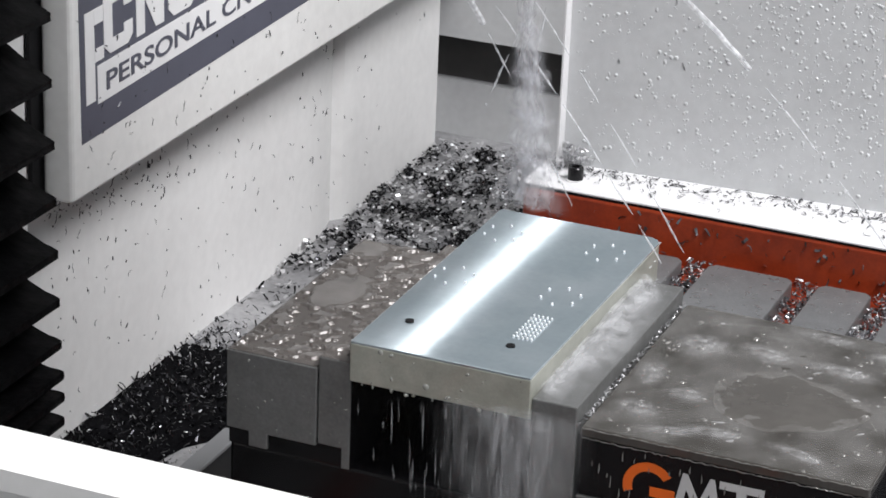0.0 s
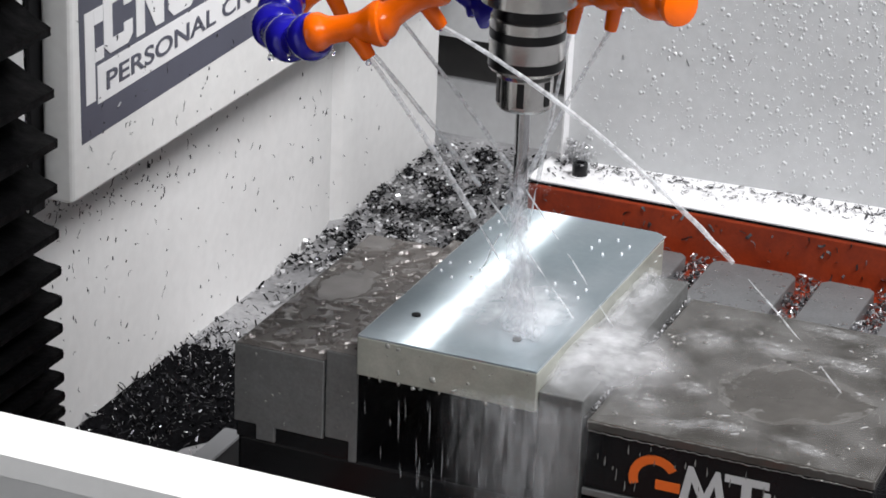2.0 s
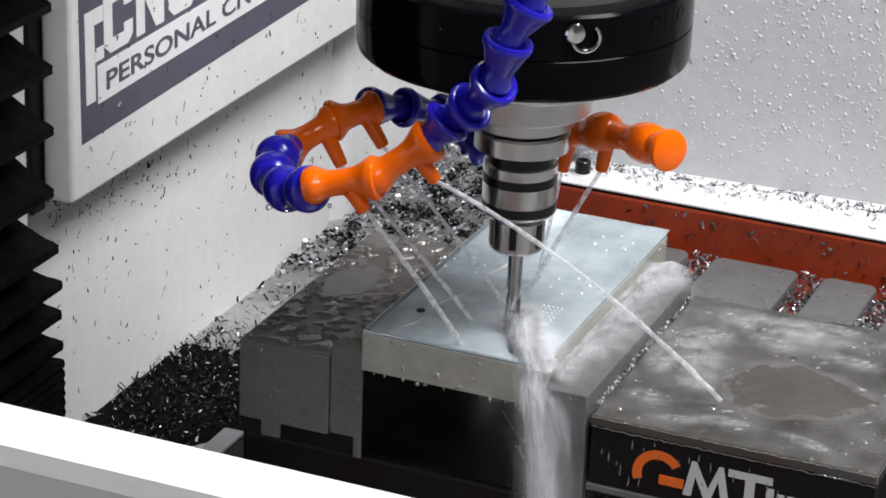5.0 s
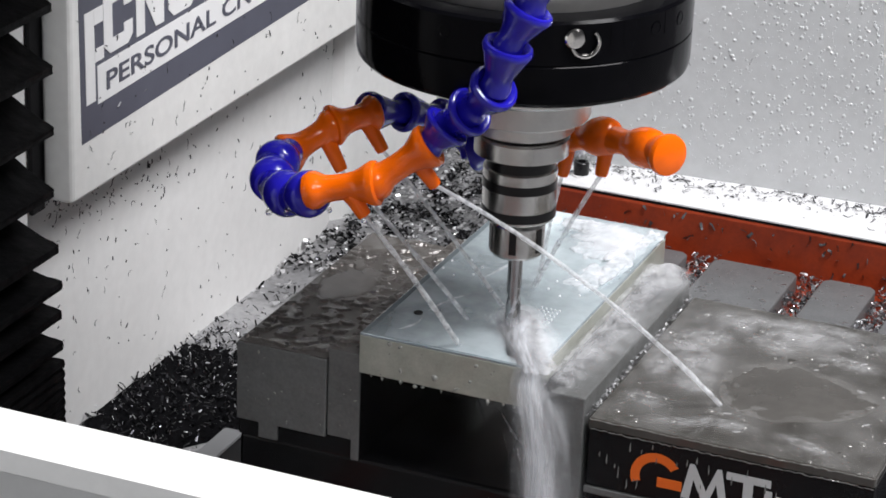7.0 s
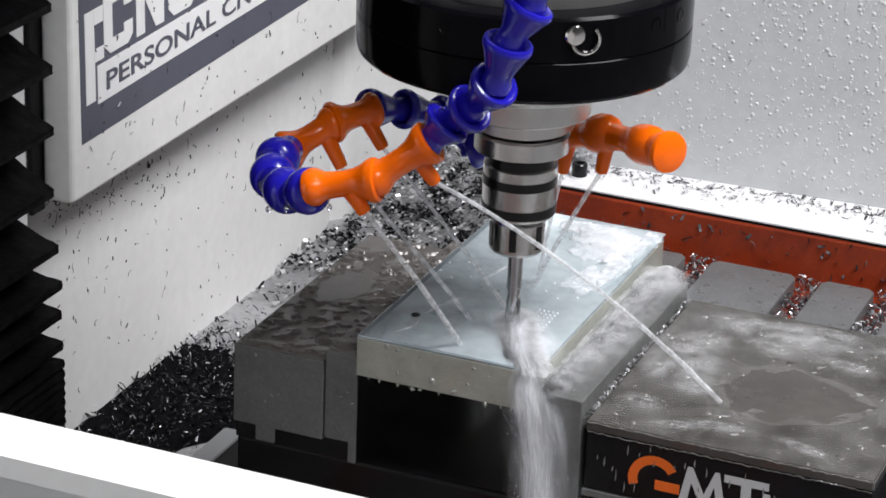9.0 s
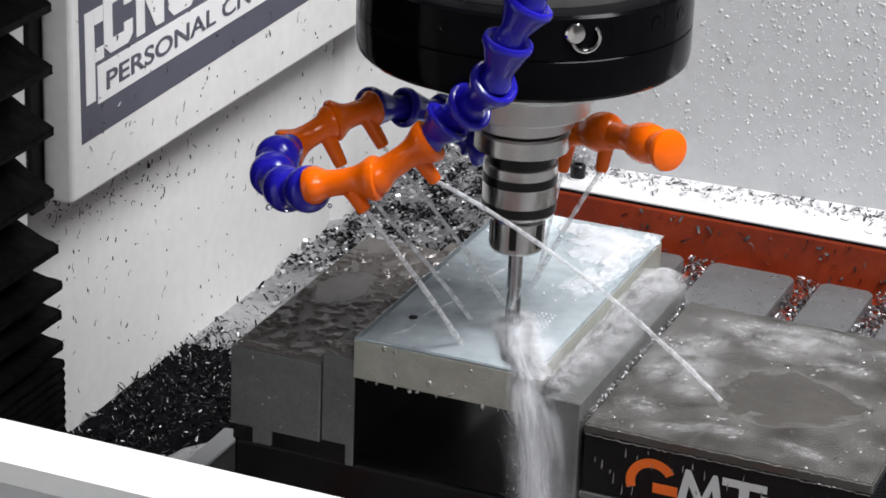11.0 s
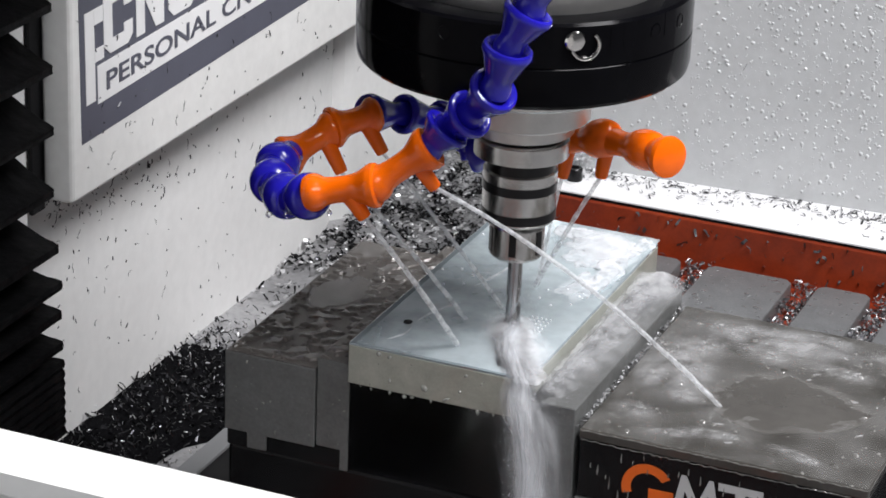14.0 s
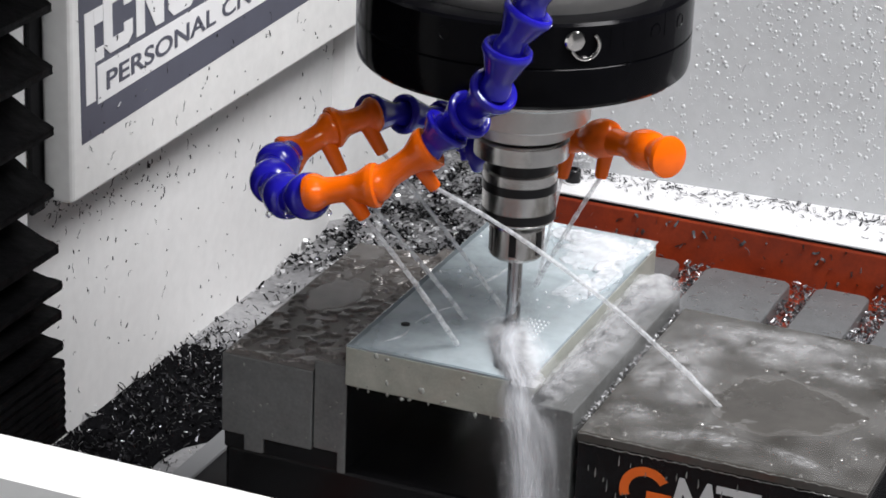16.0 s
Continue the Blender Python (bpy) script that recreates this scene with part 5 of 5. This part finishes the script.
def build_foam():
    """White water that gathers on the block once the drill is down."""
    r = random.Random(17)
    made = {}
    bm = None
    for k, (x, y, a, b, h) in enumerate(((0.050, 0.022, 0.015, 0.016, 0.0022), (0.040, 0.031, 0.013, 0.009, 0.0018), (0.060, 0.012, 0.009, 0.018, 0.0026), (0.047, 0.004, 0.010, 0.012, 0.0014),
                                         (0.063, -0.015, 0.006, 0.020, 0.0018), (0.056, -0.030, 0.008, 0.016, 0.0010), (0.030, 0.033, 0.010, 0.007, 0.0012), (0.066, 0.030, 0.005, 0.010, 0.0020))):
        bm = blob((x, y, 0.0), (a, b, h), r, k + 50, 0.6, 1.3, 4, bm, -0.0002, 2)
    V, F = beads([(min(r.gauss(0.052, 0.011), 0.071), min(r.gauss(0.014, 0.014), 0.043), abs(r.gauss(0, 0.0016))) for _ in range(1400)], r, 0.00005, 0.00020)
    made["backdrops"] = tagged(pydata("foam_drops", V, F, SPRAY, smooth=True), "fine white drops over the foam", "foam", kind="stuff")
    made["back"] = tagged(obj("foam_mound", bm, HEAPFOAM, angle=170), "white foaming coolant on the block's top", "foam", kind="stuff")
    bm = None
    for k in range(15):
        y = -0.126 + 0.0095 * k
        lump = math.exp(-((y - 0.002) / 0.018) ** 2)
        bm = blob((0.0785 + r.uniform(-0.001, 0.003) + 0.002 * lump, y, -0.0104), (r.uniform(0.005, 0.008), r.uniform(0.009, 0.014), r.uniform(0.0007, 0.0014) + 0.0045 * lump), r, k + 90, 0.45, 1.2, 4, bm, -0.0106, 2)
    spots = []
    while len(spots) < 1800:
        y = r.uniform(-0.134, 0.014)
        lump = math.exp(-((y - 0.000) / 0.018) ** 2)
        if r.random() < 0.32 + 0.68 * lump:
            spots.append((r.gauss(0.0790 + 0.003 * lump, 0.0042), y, -0.0100 + abs(r.gauss(0, 0.0014 + 0.0043 * lump))))
    V, F = beads(spots, r, 0.00005, 0.00022)
    made["sidedrops"] = tagged(pydata("ridge_drops", V, F, SPRAY, smooth=True), "fine white drops over the foam ridge", "foam", kind="stuff")
    made["side"] = tagged(obj("foam_ridge", bm, FOAM, angle=170), "white foam running along the jaw beside the block", "foam", kind="stuff")
    # one stream from the drill over the block's near edge: a core, loose strands and a soft spray round them
    stream = [(0.0470, -0.0900, 0.0035), (0.0510, -0.1080, 0.0030), (0.0585, -0.1260, 0.0022), (0.0675, -0.1395, -0.0010), (0.0720, -0.1450, -0.0150), (0.0775, -0.1485, -0.0400), (0.0815, -0.1510, -0.0700), (0.0850, -0.1530, -0.1080)]
    def off(dx, dy):
        return [(x + dx * min(1, i / 4), y + dy, z) for i, (x, y, z) in enumerate(stream)]
    bm = bmesh.new()
    ribbon(bm, stream, [0.014, 0.016, 0.015, 0.014, 0.015, 0.017, 0.020, 0.023], 1, 0.0025)
    ribbon(bm, off(0.0015, -0.0020), [0.009, 0.011, 0.011, 0.010, 0.010, 0.011, 0.013, 0.016], 5, 0.0020)
    made["core"] = tagged(obj("coolant_stream", bm, CORE, angle=170), "white stream of coolant pouring off the block's edge", "stream", kind="stuff")
    bm = bmesh.new()
    ribbon(bm, off(0.0010, -0.0030), [0.016, 0.019, 0.020, 0.020, 0.023, 0.026, 0.029, 0.033], 11, 0.0030, 0.0022)
    ribbon(bm, off(0.0035, -0.0050), [0.012, 0.014, 0.016, 0.017, 0.019, 0.022, 0.026, 0.031], 15, 0.0025, 0.0024)
    made["fall"] = tagged(obj("stream_strands", bm, STRANDS, angle=170), "loose strands of coolant beside the stream", "stream", kind="stuff")
    bm = bmesh.new()
    ribbon(bm, off(0.0040, -0.0060), [0.020, 0.026, 0.030, 0.032, 0.035, 0.038, 0.042, 0.046], 21, 0.0040, 0.0030)
    ribbon(bm, off(0.0070, -0.0020), [0.018, 0.022, 0.026, 0.030, 0.033, 0.036, 0.040, 0.042], 27, 0.0030, 0.0030)
    made["veil"] = tagged(obj("stream_spray", bm, SOFT, angle=170), "soft spray round the pouring coolant", "spray", kind="stuff")
    spots = []
    for _ in range(420):
        q = r.random()
        spots.append((r.gauss(0.0735 + 0.004 * q, 0.0060 + 0.004 * q), -0.1455 - 0.006 * q + r.gauss(0, 0.0022), -0.004 - 0.068 * q))
    V, F = beads(spots, r, 0.00007, 0.00035)
    V2, F2 = beads([(r.gauss(0.047 + 0.025 * q, 0.005), r.gauss(-0.099 - 0.036 * q, 0.005), abs(r.gauss(0, 0.0022))) for q in [r.random() for _ in range(700)]], r, 0.00005, 0.00022)
    made["rundrops"] = tagged(pydata("runoff_drops", V2, F2, SPRAY, smooth=True), "fine white drops over the rushing coolant", "foam", kind="stuff")
    made["fallbeads"] = tagged(pydata("waterfall_drops", V, F, SPRAY, smooth=True), "loose drops round the pouring coolant", "drops", kind="stuff")
    # drops that rain from the block's front edge before the drill is down
    bm = None
    for k in range(64):
        x, z, L = -0.012 + 0.092 * r.random() ** 0.7, r.uniform(-0.062, -0.020), 0.003 + 0.020 * r.random() ** 2
        y = -0.1405 - r.random() * 0.004
        bm = tube([(x, y, z), (x + 0.0002, y, z - L * 0.5), (x + 0.0003, y, z - L)], [0.0001, r.uniform(0.0002, 0.0005), 0.0001], 5, bm)
    made["rain"] = tagged(obj("falling_drops", bm, RAIN), "streaks of coolant dripping from the block's edge", "drops", kind="stuff")
    bm = None
    for k, (s, w) in enumerate(((0.0, 0.010), (0.2, 0.011), (0.4, 0.011), (0.6, 0.011), (0.8, 0.010), (1.0, 0.009))):
        x, y = 0.0470 + 0.024 * s, -0.0990 - 0.037 * s
        bm = blob((x, y, 0.0), (w * 0.75, w * 1.0, 0.0036 - 0.0020 * s), r, k + 140, 0.28, 1.0, 4, bm, -0.0002, 2)
    made["run"] = tagged(obj("runoff", bm, RUN, angle=170), "white rush of coolant from the drill to the corner", "foam", kind="stuff")
    bm = bmesh.new()
    bmesh.ops.create_grid(bm, x_segments=50, y_segments=90, size=0.5)
    for v in bm.verts:
        x, y = 0.0300 + v.co.x * 0.0830, -0.0470 + v.co.y * 0.1820
        v.co = Vector((x, y, 0.0004 + 0.00022 * noise.fractal(Vector((x * 90, y * 55, 3)), 0.6, 2.0, 4)))
    made["film"] = tagged(obj("coolant_film", bm, FILM, angle=170), "thin milky film of coolant on the block", "film", kind="stuff")
    # spray thrown off the corner while the drill comes down: curtains, streaks and drops
    def curtain(bm, xa, xb, y, z0, z1, seed, rows=14, cols=36):
        net = []
        for i in range(rows + 1):
            q = i / rows
            net.append([bm.verts.new((xa + (xb - xa) * j / cols + 0.0015 * noise.noise(Vector((j * 0.3, q * 2, seed))),
                                      y - 0.006 * q + 0.0016 * noise.noise(Vector((j * 0.4, q * 3, seed + 4))), z0 + (z1 - z0) * q ** 1.1)) for j in range(cols + 1)])
        for a, b in zip(net, net[1:]):
            for j in range(cols):
                bm.faces.new((a[j], a[j + 1], b[j + 1], b[j]))
    bm = bmesh.new()
    for k, (xa, xb, y, z0) in enumerate(((0.022, 0.098, -0.1415, -0.016), (0.034, 0.106, -0.1450, -0.012), (0.060, 0.100, -0.1490, -0.008))):
        curtain(bm, xa, xb, y, z0, -0.088, 3 * k)
    made["curtain"] = tagged(obj("spray_curtain", bm, CURTAIN, angle=170), "thin curtain of coolant falling off the block's edge", "spray", kind="stuff")
    bm = None
    for k in range(46):
        x = r.gauss(0.066, 0.022)
        z, L = r.uniform(-0.070, -0.012), r.uniform(0.003, 0.012)
        lean, y = (x - 0.066) * 0.25, -0.1430 - r.random() * 0.010
        bm = tube([(x, y, z), (x + lean * L * 8, y - 0.0005, z - L * 0.5), (x + lean * L * 18, y - 0.001, z - L)], [0.0001, r.uniform(0.00015, 0.0004), 0.0001], 5, bm)
    made["fan"] = tagged(obj("splash_fan", bm, RAIN), "streaks of coolant flung from the block's corner", "spray", kind="stuff")
    spots = []
    for _ in range(5200):
        a, e, q = r.gauss(0, 0.9), r.uniform(0.3, 1.6), abs(r.gauss(0, 0.026))
        d = Vector((math.sin(a) * 0.9, -math.cos(a) * 0.4, 0.45 - e)).normalized()
        spots.append((0.068 + d.x * q * 1.2, -0.1405 + d.y * q, -0.002 + d.z * q))
    V, F = beads(spots, r, 0.00004, 0.00022)
    made["fandrops"] = tagged(pydata("splash_drops", V, F, SPRAY, smooth=True), "cloud of fine drops round the splash", "spray", kind="stuff")
    # soft clouds of spray: thin domed layers, densest in their middle
    def haze(name, at, size, high, turn, mat, label, seed, layers=1):
        bm = bmesh.new()
        for k in range(layers):
            n = 22
            net = []
            for i in range(n + 1):
                row = []
                for j in range(n + 1):
                    u, v = 2 * i / n - 1, 2 * j / n - 1
                    q = max(0.0, 1 - u * u) * max(0.0, 1 - v * v)
                    lump = 1 + 0.28 * noise.fractal(Vector((u * 2.2, v * 2.2, seed + k * 5)), 0.7, 2.0, 3)
                    row.append(bm.verts.new((u * size[0] / 2, v * size[1] / 2, 0.0006 + high * q * lump * (k + 1) / layers)))
                net.append(row)
            for a, b in zip(net, net[1:]):
                for j in range(n):
                    c = a[j].co + b[j + 1].co
                    if math.hypot(c.x / size[0], c.y / size[1]) < 0.98:
                        bm.faces.new((a[j], a[j + 1], b[j + 1], b[j]))
        bmesh.ops.delete(bm, geom=[v for v in bm.verts if not v.link_faces], context="VERTS")
        ob = obj(name, bm, mat, angle=170)
        ob.matrix_basis = pose(*at, 0, 0, turn)
        return tagged(ob, label, "spray", kind="stuff")
    made["haze_run"] = haze("runoff_mist", (0.0590, -0.1140, 0.0), (0.034, 0.070), 0.0050, 33, HAZE, "white mist over the rush of coolant", 1)
    made["haze_tool"] = haze("drill_mist", (0.0460, -0.0970, 0.0), (0.034, 0.046), 0.0045, 12, DENSE, "thin mist round the drill tip", 2)
    made["haze_mound"] = haze("mound_mist", (0.0830, 0.0010, -0.0112), (0.036, 0.054), 0.0085, 8, HAZE, "white heap of spray on the jaw beside the block", 3)
    made["haze_gap"] = haze("jaw_mist", (0.0815, -0.0600, -0.0112), (0.034, 0.170), 0.0028, 0, THINHAZE, "thin mist along the jaw beside the block", 4)
    made["haze_jaw"] = haze("moving_jaw_mist", (0.1150, -0.0600, -0.0190), (0.050, 0.090), 0.0030, 20, THINHAZE, "thin mist over the wet moving jaw", 5)
    made["haze_far"] = haze("far_jaw_mist", (0.1500, -0.0090, -0.0190), (0.120, 0.040), 0.0020, 0, THINHAZE, "thin mist along the jaw's far edge", 6)
    made["haze_back"] = haze("foam_mist", (0.0500, 0.0170, 0.0), (0.046, 0.060), 0.0030, -10, HAZE, "white froth over the far end of the block", 9)
    made["burst"] = haze("block_mist", (0.0400, -0.0980, 0.0), (0.085, 0.100), 0.0050, 20, HAZE, "white burst of spray over the block's corner", 7)
    made["burst_jaw"] = haze("corner_mist", (0.0880, -0.1080, -0.0112), (0.090, 0.100), 0.0070, 15, HAZE, "white burst of spray over the jaw's corner", 8)
    bm = bmesh.new()
    ribbon(bm, [(0.0765, 0.016, 0.0), (0.0800, -0.004, 0.0), (0.0785, -0.030, 0.0), (0.0775, -0.070, 0.0), (0.0780, -0.110, 0.0), (0.0790, -0.1375, 0.0)], [0.014, 0.022, 0.016, 0.013, 0.015, 0.018], 33, 0.0030, 0.0016, 14, 70)
    ribbon(bm, [(0.0740, 0.016, 0.002), (0.0745, -0.004, 0.003), (0.0742, -0.070, 0.002), (0.0745, -0.1375, 0.002)], [0.008, 0.010, 0.008, 0.010], 41, 0.0020, 0.0012, 10, 70)
    bm.transform(Matrix.Translation((0, 0, -0.0100)))
    made["band"] = tagged(obj("foam_band", bm, GUSH, angle=170), "white foaming coolant along the block's side", "foam", kind="stuff")
    spots = ((0.112, -0.110, 0.030, 0.022), (0.128, -0.086, 0.022, 0.018), (0.150, -0.118, 0.044, 0.014), (0.118, -0.030, 0.034, 0.030), (0.148, -0.026, 0.040, 0.020), (0.186, -0.030, 0.050, 0.018),
             (0.205, -0.006, 0.040, 0.014), (0.133, -0.125, 0.030, 0.012), (0.190, -0.122, 0.040, 0.012), (0.170, 0.004, 0.050, 0.014), (0.106, -0.072, 0.018, 0.034))
    made["patches"] = [haze("splash_mist", (x, y, -0.0188), (a, b), 0.0010, 12 * (k % 4) - 20, SPLASH, "pale patch of splashing coolant on the jaw", 30 + k) for k, (x, y, a, b) in enumerate(spots)]
    # white ripple lines on the block's top where the sheet of water breaks
    bm = None
    for (x0, y0), (x1, y1), bow in (((-0.0035, -0.132), (0.0030, -0.108), 0.004), ((0.003, -0.108), (0.016, -0.070), -0.003), ((0.010, -0.058), (0.018, -0.010), 0.002)):
        pts, rad = [], []
        for i in range(13):
            s = i / 12
            pts.append((x0 + (x1 - x0) * s + bow * math.sin(math.pi * s), y0 + (y1 - y0) * s, 0.0001))
            rad.append(0.0007 * math.sin(math.pi * min(1, max(0.04, s))) + 0.0001)
        bm = tube(pts, rad, 8, bm, 0.3, r)
    made["ripple"] = tagged(obj("ripple", bm, HEAPFOAM), "white ripple lines in the coolant on the block", "ripple", kind="stuff")
    return made


def build_strip_light():
    t = empty("strip_light", (-0.5, 1.3, 0.61), label="long glowing strip light behind the machine", category="lamp")
    part("tube", lathe([(0.007, -0.75), (0.009, -0.74), (0.009, 0.74), (0.007, 0.75)], 16, Matrix.Rotation(radians(90), 4, "X")), TUBE, t, "glowing tube")
    part("tray", box(-0.06, -0.02, -0.76, 0.76, -0.02, 0.03, 0.003), ROOM, t)
    for y in (-0.6, 0.6):
        part("post", box(-0.055, -0.035, y - 0.01, y + 0.01, -0.78, -0.021), ROOM, t)
    return t


scatter_setting()
riders = scatter_table()


def adopt(ob, thing):
    """Makes a lying film or drop field a part of the thing that it wets."""
    ob.data.transform(Matrix.Translation(-thing.location))
    ob.parent = thing
    if "category" in ob:
        del ob["category"]


for ob in list(riders):
    base = ob.name.split(".")[0]
    if base in ("jaw_beading", "jaw_puddle", "face_beading", "jaw_spatter", "wave_glinting", "jaw_film", "groove_swarf", "water_sheet", "wet_rim", "side_drips"):
        adopt(ob, vise)
    elif base in ("sheet_beading", "sheet_swarf", "ledge_swarf", "corner_swarf"):
        adopt(ob, guard)
    elif base in ("slot_swarf", "slot_grit", "end_wall_swarf", "land_beading"):
        adopt(ob, table)
    elif base == "edge_beading":
        adopt(ob, block)
    if ob.parent:
        riders.remove(ob)
foam = build_foam()
adopt(foam["film"], block)
adopt(foam["ripple"], block)
for ob in foam["patches"]:
    ob.parent, ob.matrix_basis = vise, Matrix.Translation(-vise.location) @ ob.matrix_basis
    del ob["category"]
build_strip_light()


# ---- everything that moves ----
SLIDE = [(0.0, 0.0), (1.0, 0.0039), (2.0, 0.0078), (3.0, 0.0115), (3.4, 0.0129), (4.2, 0.0130), (5.2, 0.0130), (5.6, 0.0102), (7.4, 0.0102), (7.8, 0.0071), (9.3, 0.0071), (9.7, 0.0041),
         (11.35, 0.0041), (11.8, 0.0011), (13.2, 0.0011), (13.7, -0.0018), (15.1, -0.0018), (15.5, -0.0047), (16.0, -0.0047)]
DROPS = [(0.0, 0.1578), (1.0, 0.1133), (2.0, 0.0688), (3.0, 0.0243), (3.3, 0.0105), (3.5, 0.0028), (3.7, 0.0008), (4.0, -0.0004), (4.6, -0.0026), (4.75, -0.0026), (5.0, 0.002), (5.5, 0.002), (6.0, -0.0010),
         (6.5, -0.0020), (6.75, -0.0024), (7.0, -0.0002), (7.2, 0.0020), (7.5, 0.0020), (8.0, -0.0010), (8.5, -0.0020), (8.75, -0.0026), (9.0, 0.0012), (9.2, 0.002), (9.5, 0.0018), (10.0, -0.0011),
         (10.5, -0.0025), (10.75, -0.0026), (11.0, 0.002), (11.5, 0.0019), (12.0, -0.0012), (12.5, -0.0026), (12.75, -0.0026), (12.95, 0.002), (13.5, 0.0016), (14.0, -0.0012), (14.5, -0.0026),
         (14.75, -0.0026), (15.0, 0.002), (15.5, 0.0016), (16.0, -0.0012)]


def ride(ob, rows, axis):
    at = ob.location.copy()
    step = Vector((0, 1, 0)) if axis == "y" else Vector((0, 0, 1))
    walk(ob, [(t, Matrix.Translation(at + step * d)) for t, d in rows])


def motions():
    for ob in (table, guard, ledge_screw, front_guard, vise, block, *riders):
        ride(ob, SLIDE, "y")
    # foam wells up and the fall breaks out once the drill is down; before that the edge drips
    def rise(ob, rows):
        def at(t):
            for (a, p), (b, q) in zip(rows, rows[1:]):
                if a <= t <= b:
                    return Vector(p).lerp(Vector(q), (t - a) / (b - a))
            return Vector(rows[-1][1])
        times = sorted({t for t, _ in SLIDE} | {t for t, _ in rows})
        def slide(t):
            return next(p + (q - p) * (t - a) / (b - a) for (a, p), (b, q) in zip(SLIDE, SLIDE[1:]) if a <= t <= b)
        base = ob.matrix_basis.copy()
        walk(ob, [(t, Matrix.Translation(at(t) + Vector((0, slide(t), 0))) @ base) for t in times])
    rise(foam["back"], [(0, (0, 0, -0.008)), (3.2, (0, 0, -0.008)), (6.3, (0, 0, 0)), (16, (0, 0, 0))])
    rise(foam["side"], [(0, (0, 0, -0.013)), (2.5, (0, 0, -0.012)), (6.3, (0, 0, 0)), (16, (0, 0, 0))])
    rise(foam["backdrops"], [(0, (0, 0, -0.010)), (3.2, (0, 0, -0.010)), (6.3, (0, 0, 0)), (16, (0, 0, 0))])
    rise(foam["sidedrops"], [(0, (0, 0, -0.0045)), (2.5, (0, 0, -0.0040)), (5.0, (0, 0, 0)), (16, (0, 0, 0))])
    rise(foam["rundrops"], [(0, (-0.025, 0.035, -0.014)), (2.5, (-0.025, 0.035, -0.014)), (3.3, (0, 0, 0)), (16, (0, 0, 0))])
    for k in ("haze_run", "haze_tool"):
        rise(foam[k], [(0, (-0.02, 0.03, -0.0195)), (2.7, (-0.02, 0.03, -0.0195)), (3.6, (0, 0, 0)), (16, (0, 0, 0))])
    for k in ("haze_mound", "haze_jaw", "haze_far"):
        rise(foam[k], [(0, (0, 0, -0.020)), (2.7, (0, 0, -0.020)), (3.6, (0, 0, 0)), (16, (0, 0, 0))])
    rise(foam["haze_back"], [(0, (-0.01, -0.02, -0.011)), (3.2, (-0.01, -0.02, -0.011)), (6.0, (0, 0, 0)), (16, (0, 0, 0))])
    rise(foam["band"], [(0, (0, 0, -0.0015)), (2.0, (0, 0, -0.0010)), (3.4, (0, 0, 0)), (16, (0, 0, 0))])
    rise(foam["haze_gap"], [(0, (0, 0, 0)), (16, (0, 0, 0))])
    for k, low in (("burst", (-0.01, 0.05, -0.011)), ("burst_jaw", (0, 0.06, -0.030))):
        rise(foam[k], [(0, low), (1.4, low), (1.85, (0, 0.02, -0.0006)), (2.4, (0, 0, 0)), (3.1, (0, 0, 0)), (3.5, low), (16, low)])
    for k in ("core", "fall", "fallbeads", "veil"):
        rise(foam[k], [(0, (0, 0.03, -0.014)), (2.8, (0, 0.03, -0.014)), (3.3, (0, 0, 0)), (16, (0, 0, 0))])
    rise(foam["curtain"], [(0, (0, 0, -0.002)), (2.4, (0, 0, 0)), (3.1, (0, 0, 0)), (3.5, (0, 0, -0.11)), (16, (0, 0, -0.11))])
    for k in ("fan", "fandrops"):
        rise(foam[k], [(0, (0, 0.10, -0.03)), (2.1, (0, 0.10, -0.03)), (2.5, (0, 0, 0)), (3.1, (0, 0, 0)), (3.5, (0, 0, -0.11)), (16, (0, 0, -0.11))])
    rise(foam["rain"], [(0, (0, 0, 0)), (3.1, (0, 0, -0.004)), (3.5, (0, 0.09, -0.07)), (16, (0, 0.09, -0.07))])
    rise(foam["run"], [(0, (-0.025, 0.035, -0.012)), (2.9, (-0.025, 0.035, -0.012)), (3.5, (0, 0, 0)), (16, (0, 0, 0))])
    walk(foam["film"], [(t, pose(0, 0, z)) for t, z in ((0, -0.002), (2.55, -0.0014), (2.8, 0), (16, 0))])
    walk(foam["ripple"], [(t, pose(0, 0, z)) for t, z in ((0, -0.002), (3.0, -0.002), (3.4, 0), (16, 0))])
    for ob in (head, hose, *jets):
        ride(ob, DROPS, "z")
    ride(water["spray"], [(t, max(0.0, d)) for t, d in DROPS], "z")
    for k in range(5):
        ride(water["mist%d" % k], [(t, max(d - 0.006 - 0.020 * k, -0.0168)) for t, d in DROPS], "z")
    for k in range(4):
        ride(water["plume%d" % k], [(t, max(d - 0.010 - 0.022 * k, 0.005)) for t, d in DROPS], "z")
    for k, up, ob in bellows_panels:
        rows = []
        for t, d in [(0.25 * i, 0.1578 - 0.25 * i * 0.0445) for i in range(14)] + [(3.5, 0.0), (16.0, 0.0)]:
            z = pleat_heights(max(0.0, d))
            half = (z[k + 1] - z[k]) / 2
            reach = math.sqrt(SLANT ** 2 - half ** 2)
            lean = math.degrees(math.atan2(half, reach))
            rows.append((t, pose(reach, 0, (z[k] + z[k + 1]) / 2 - ZBOT, 0, lean if up else -lean, 0)))
        walk(ob, rows)


motions()
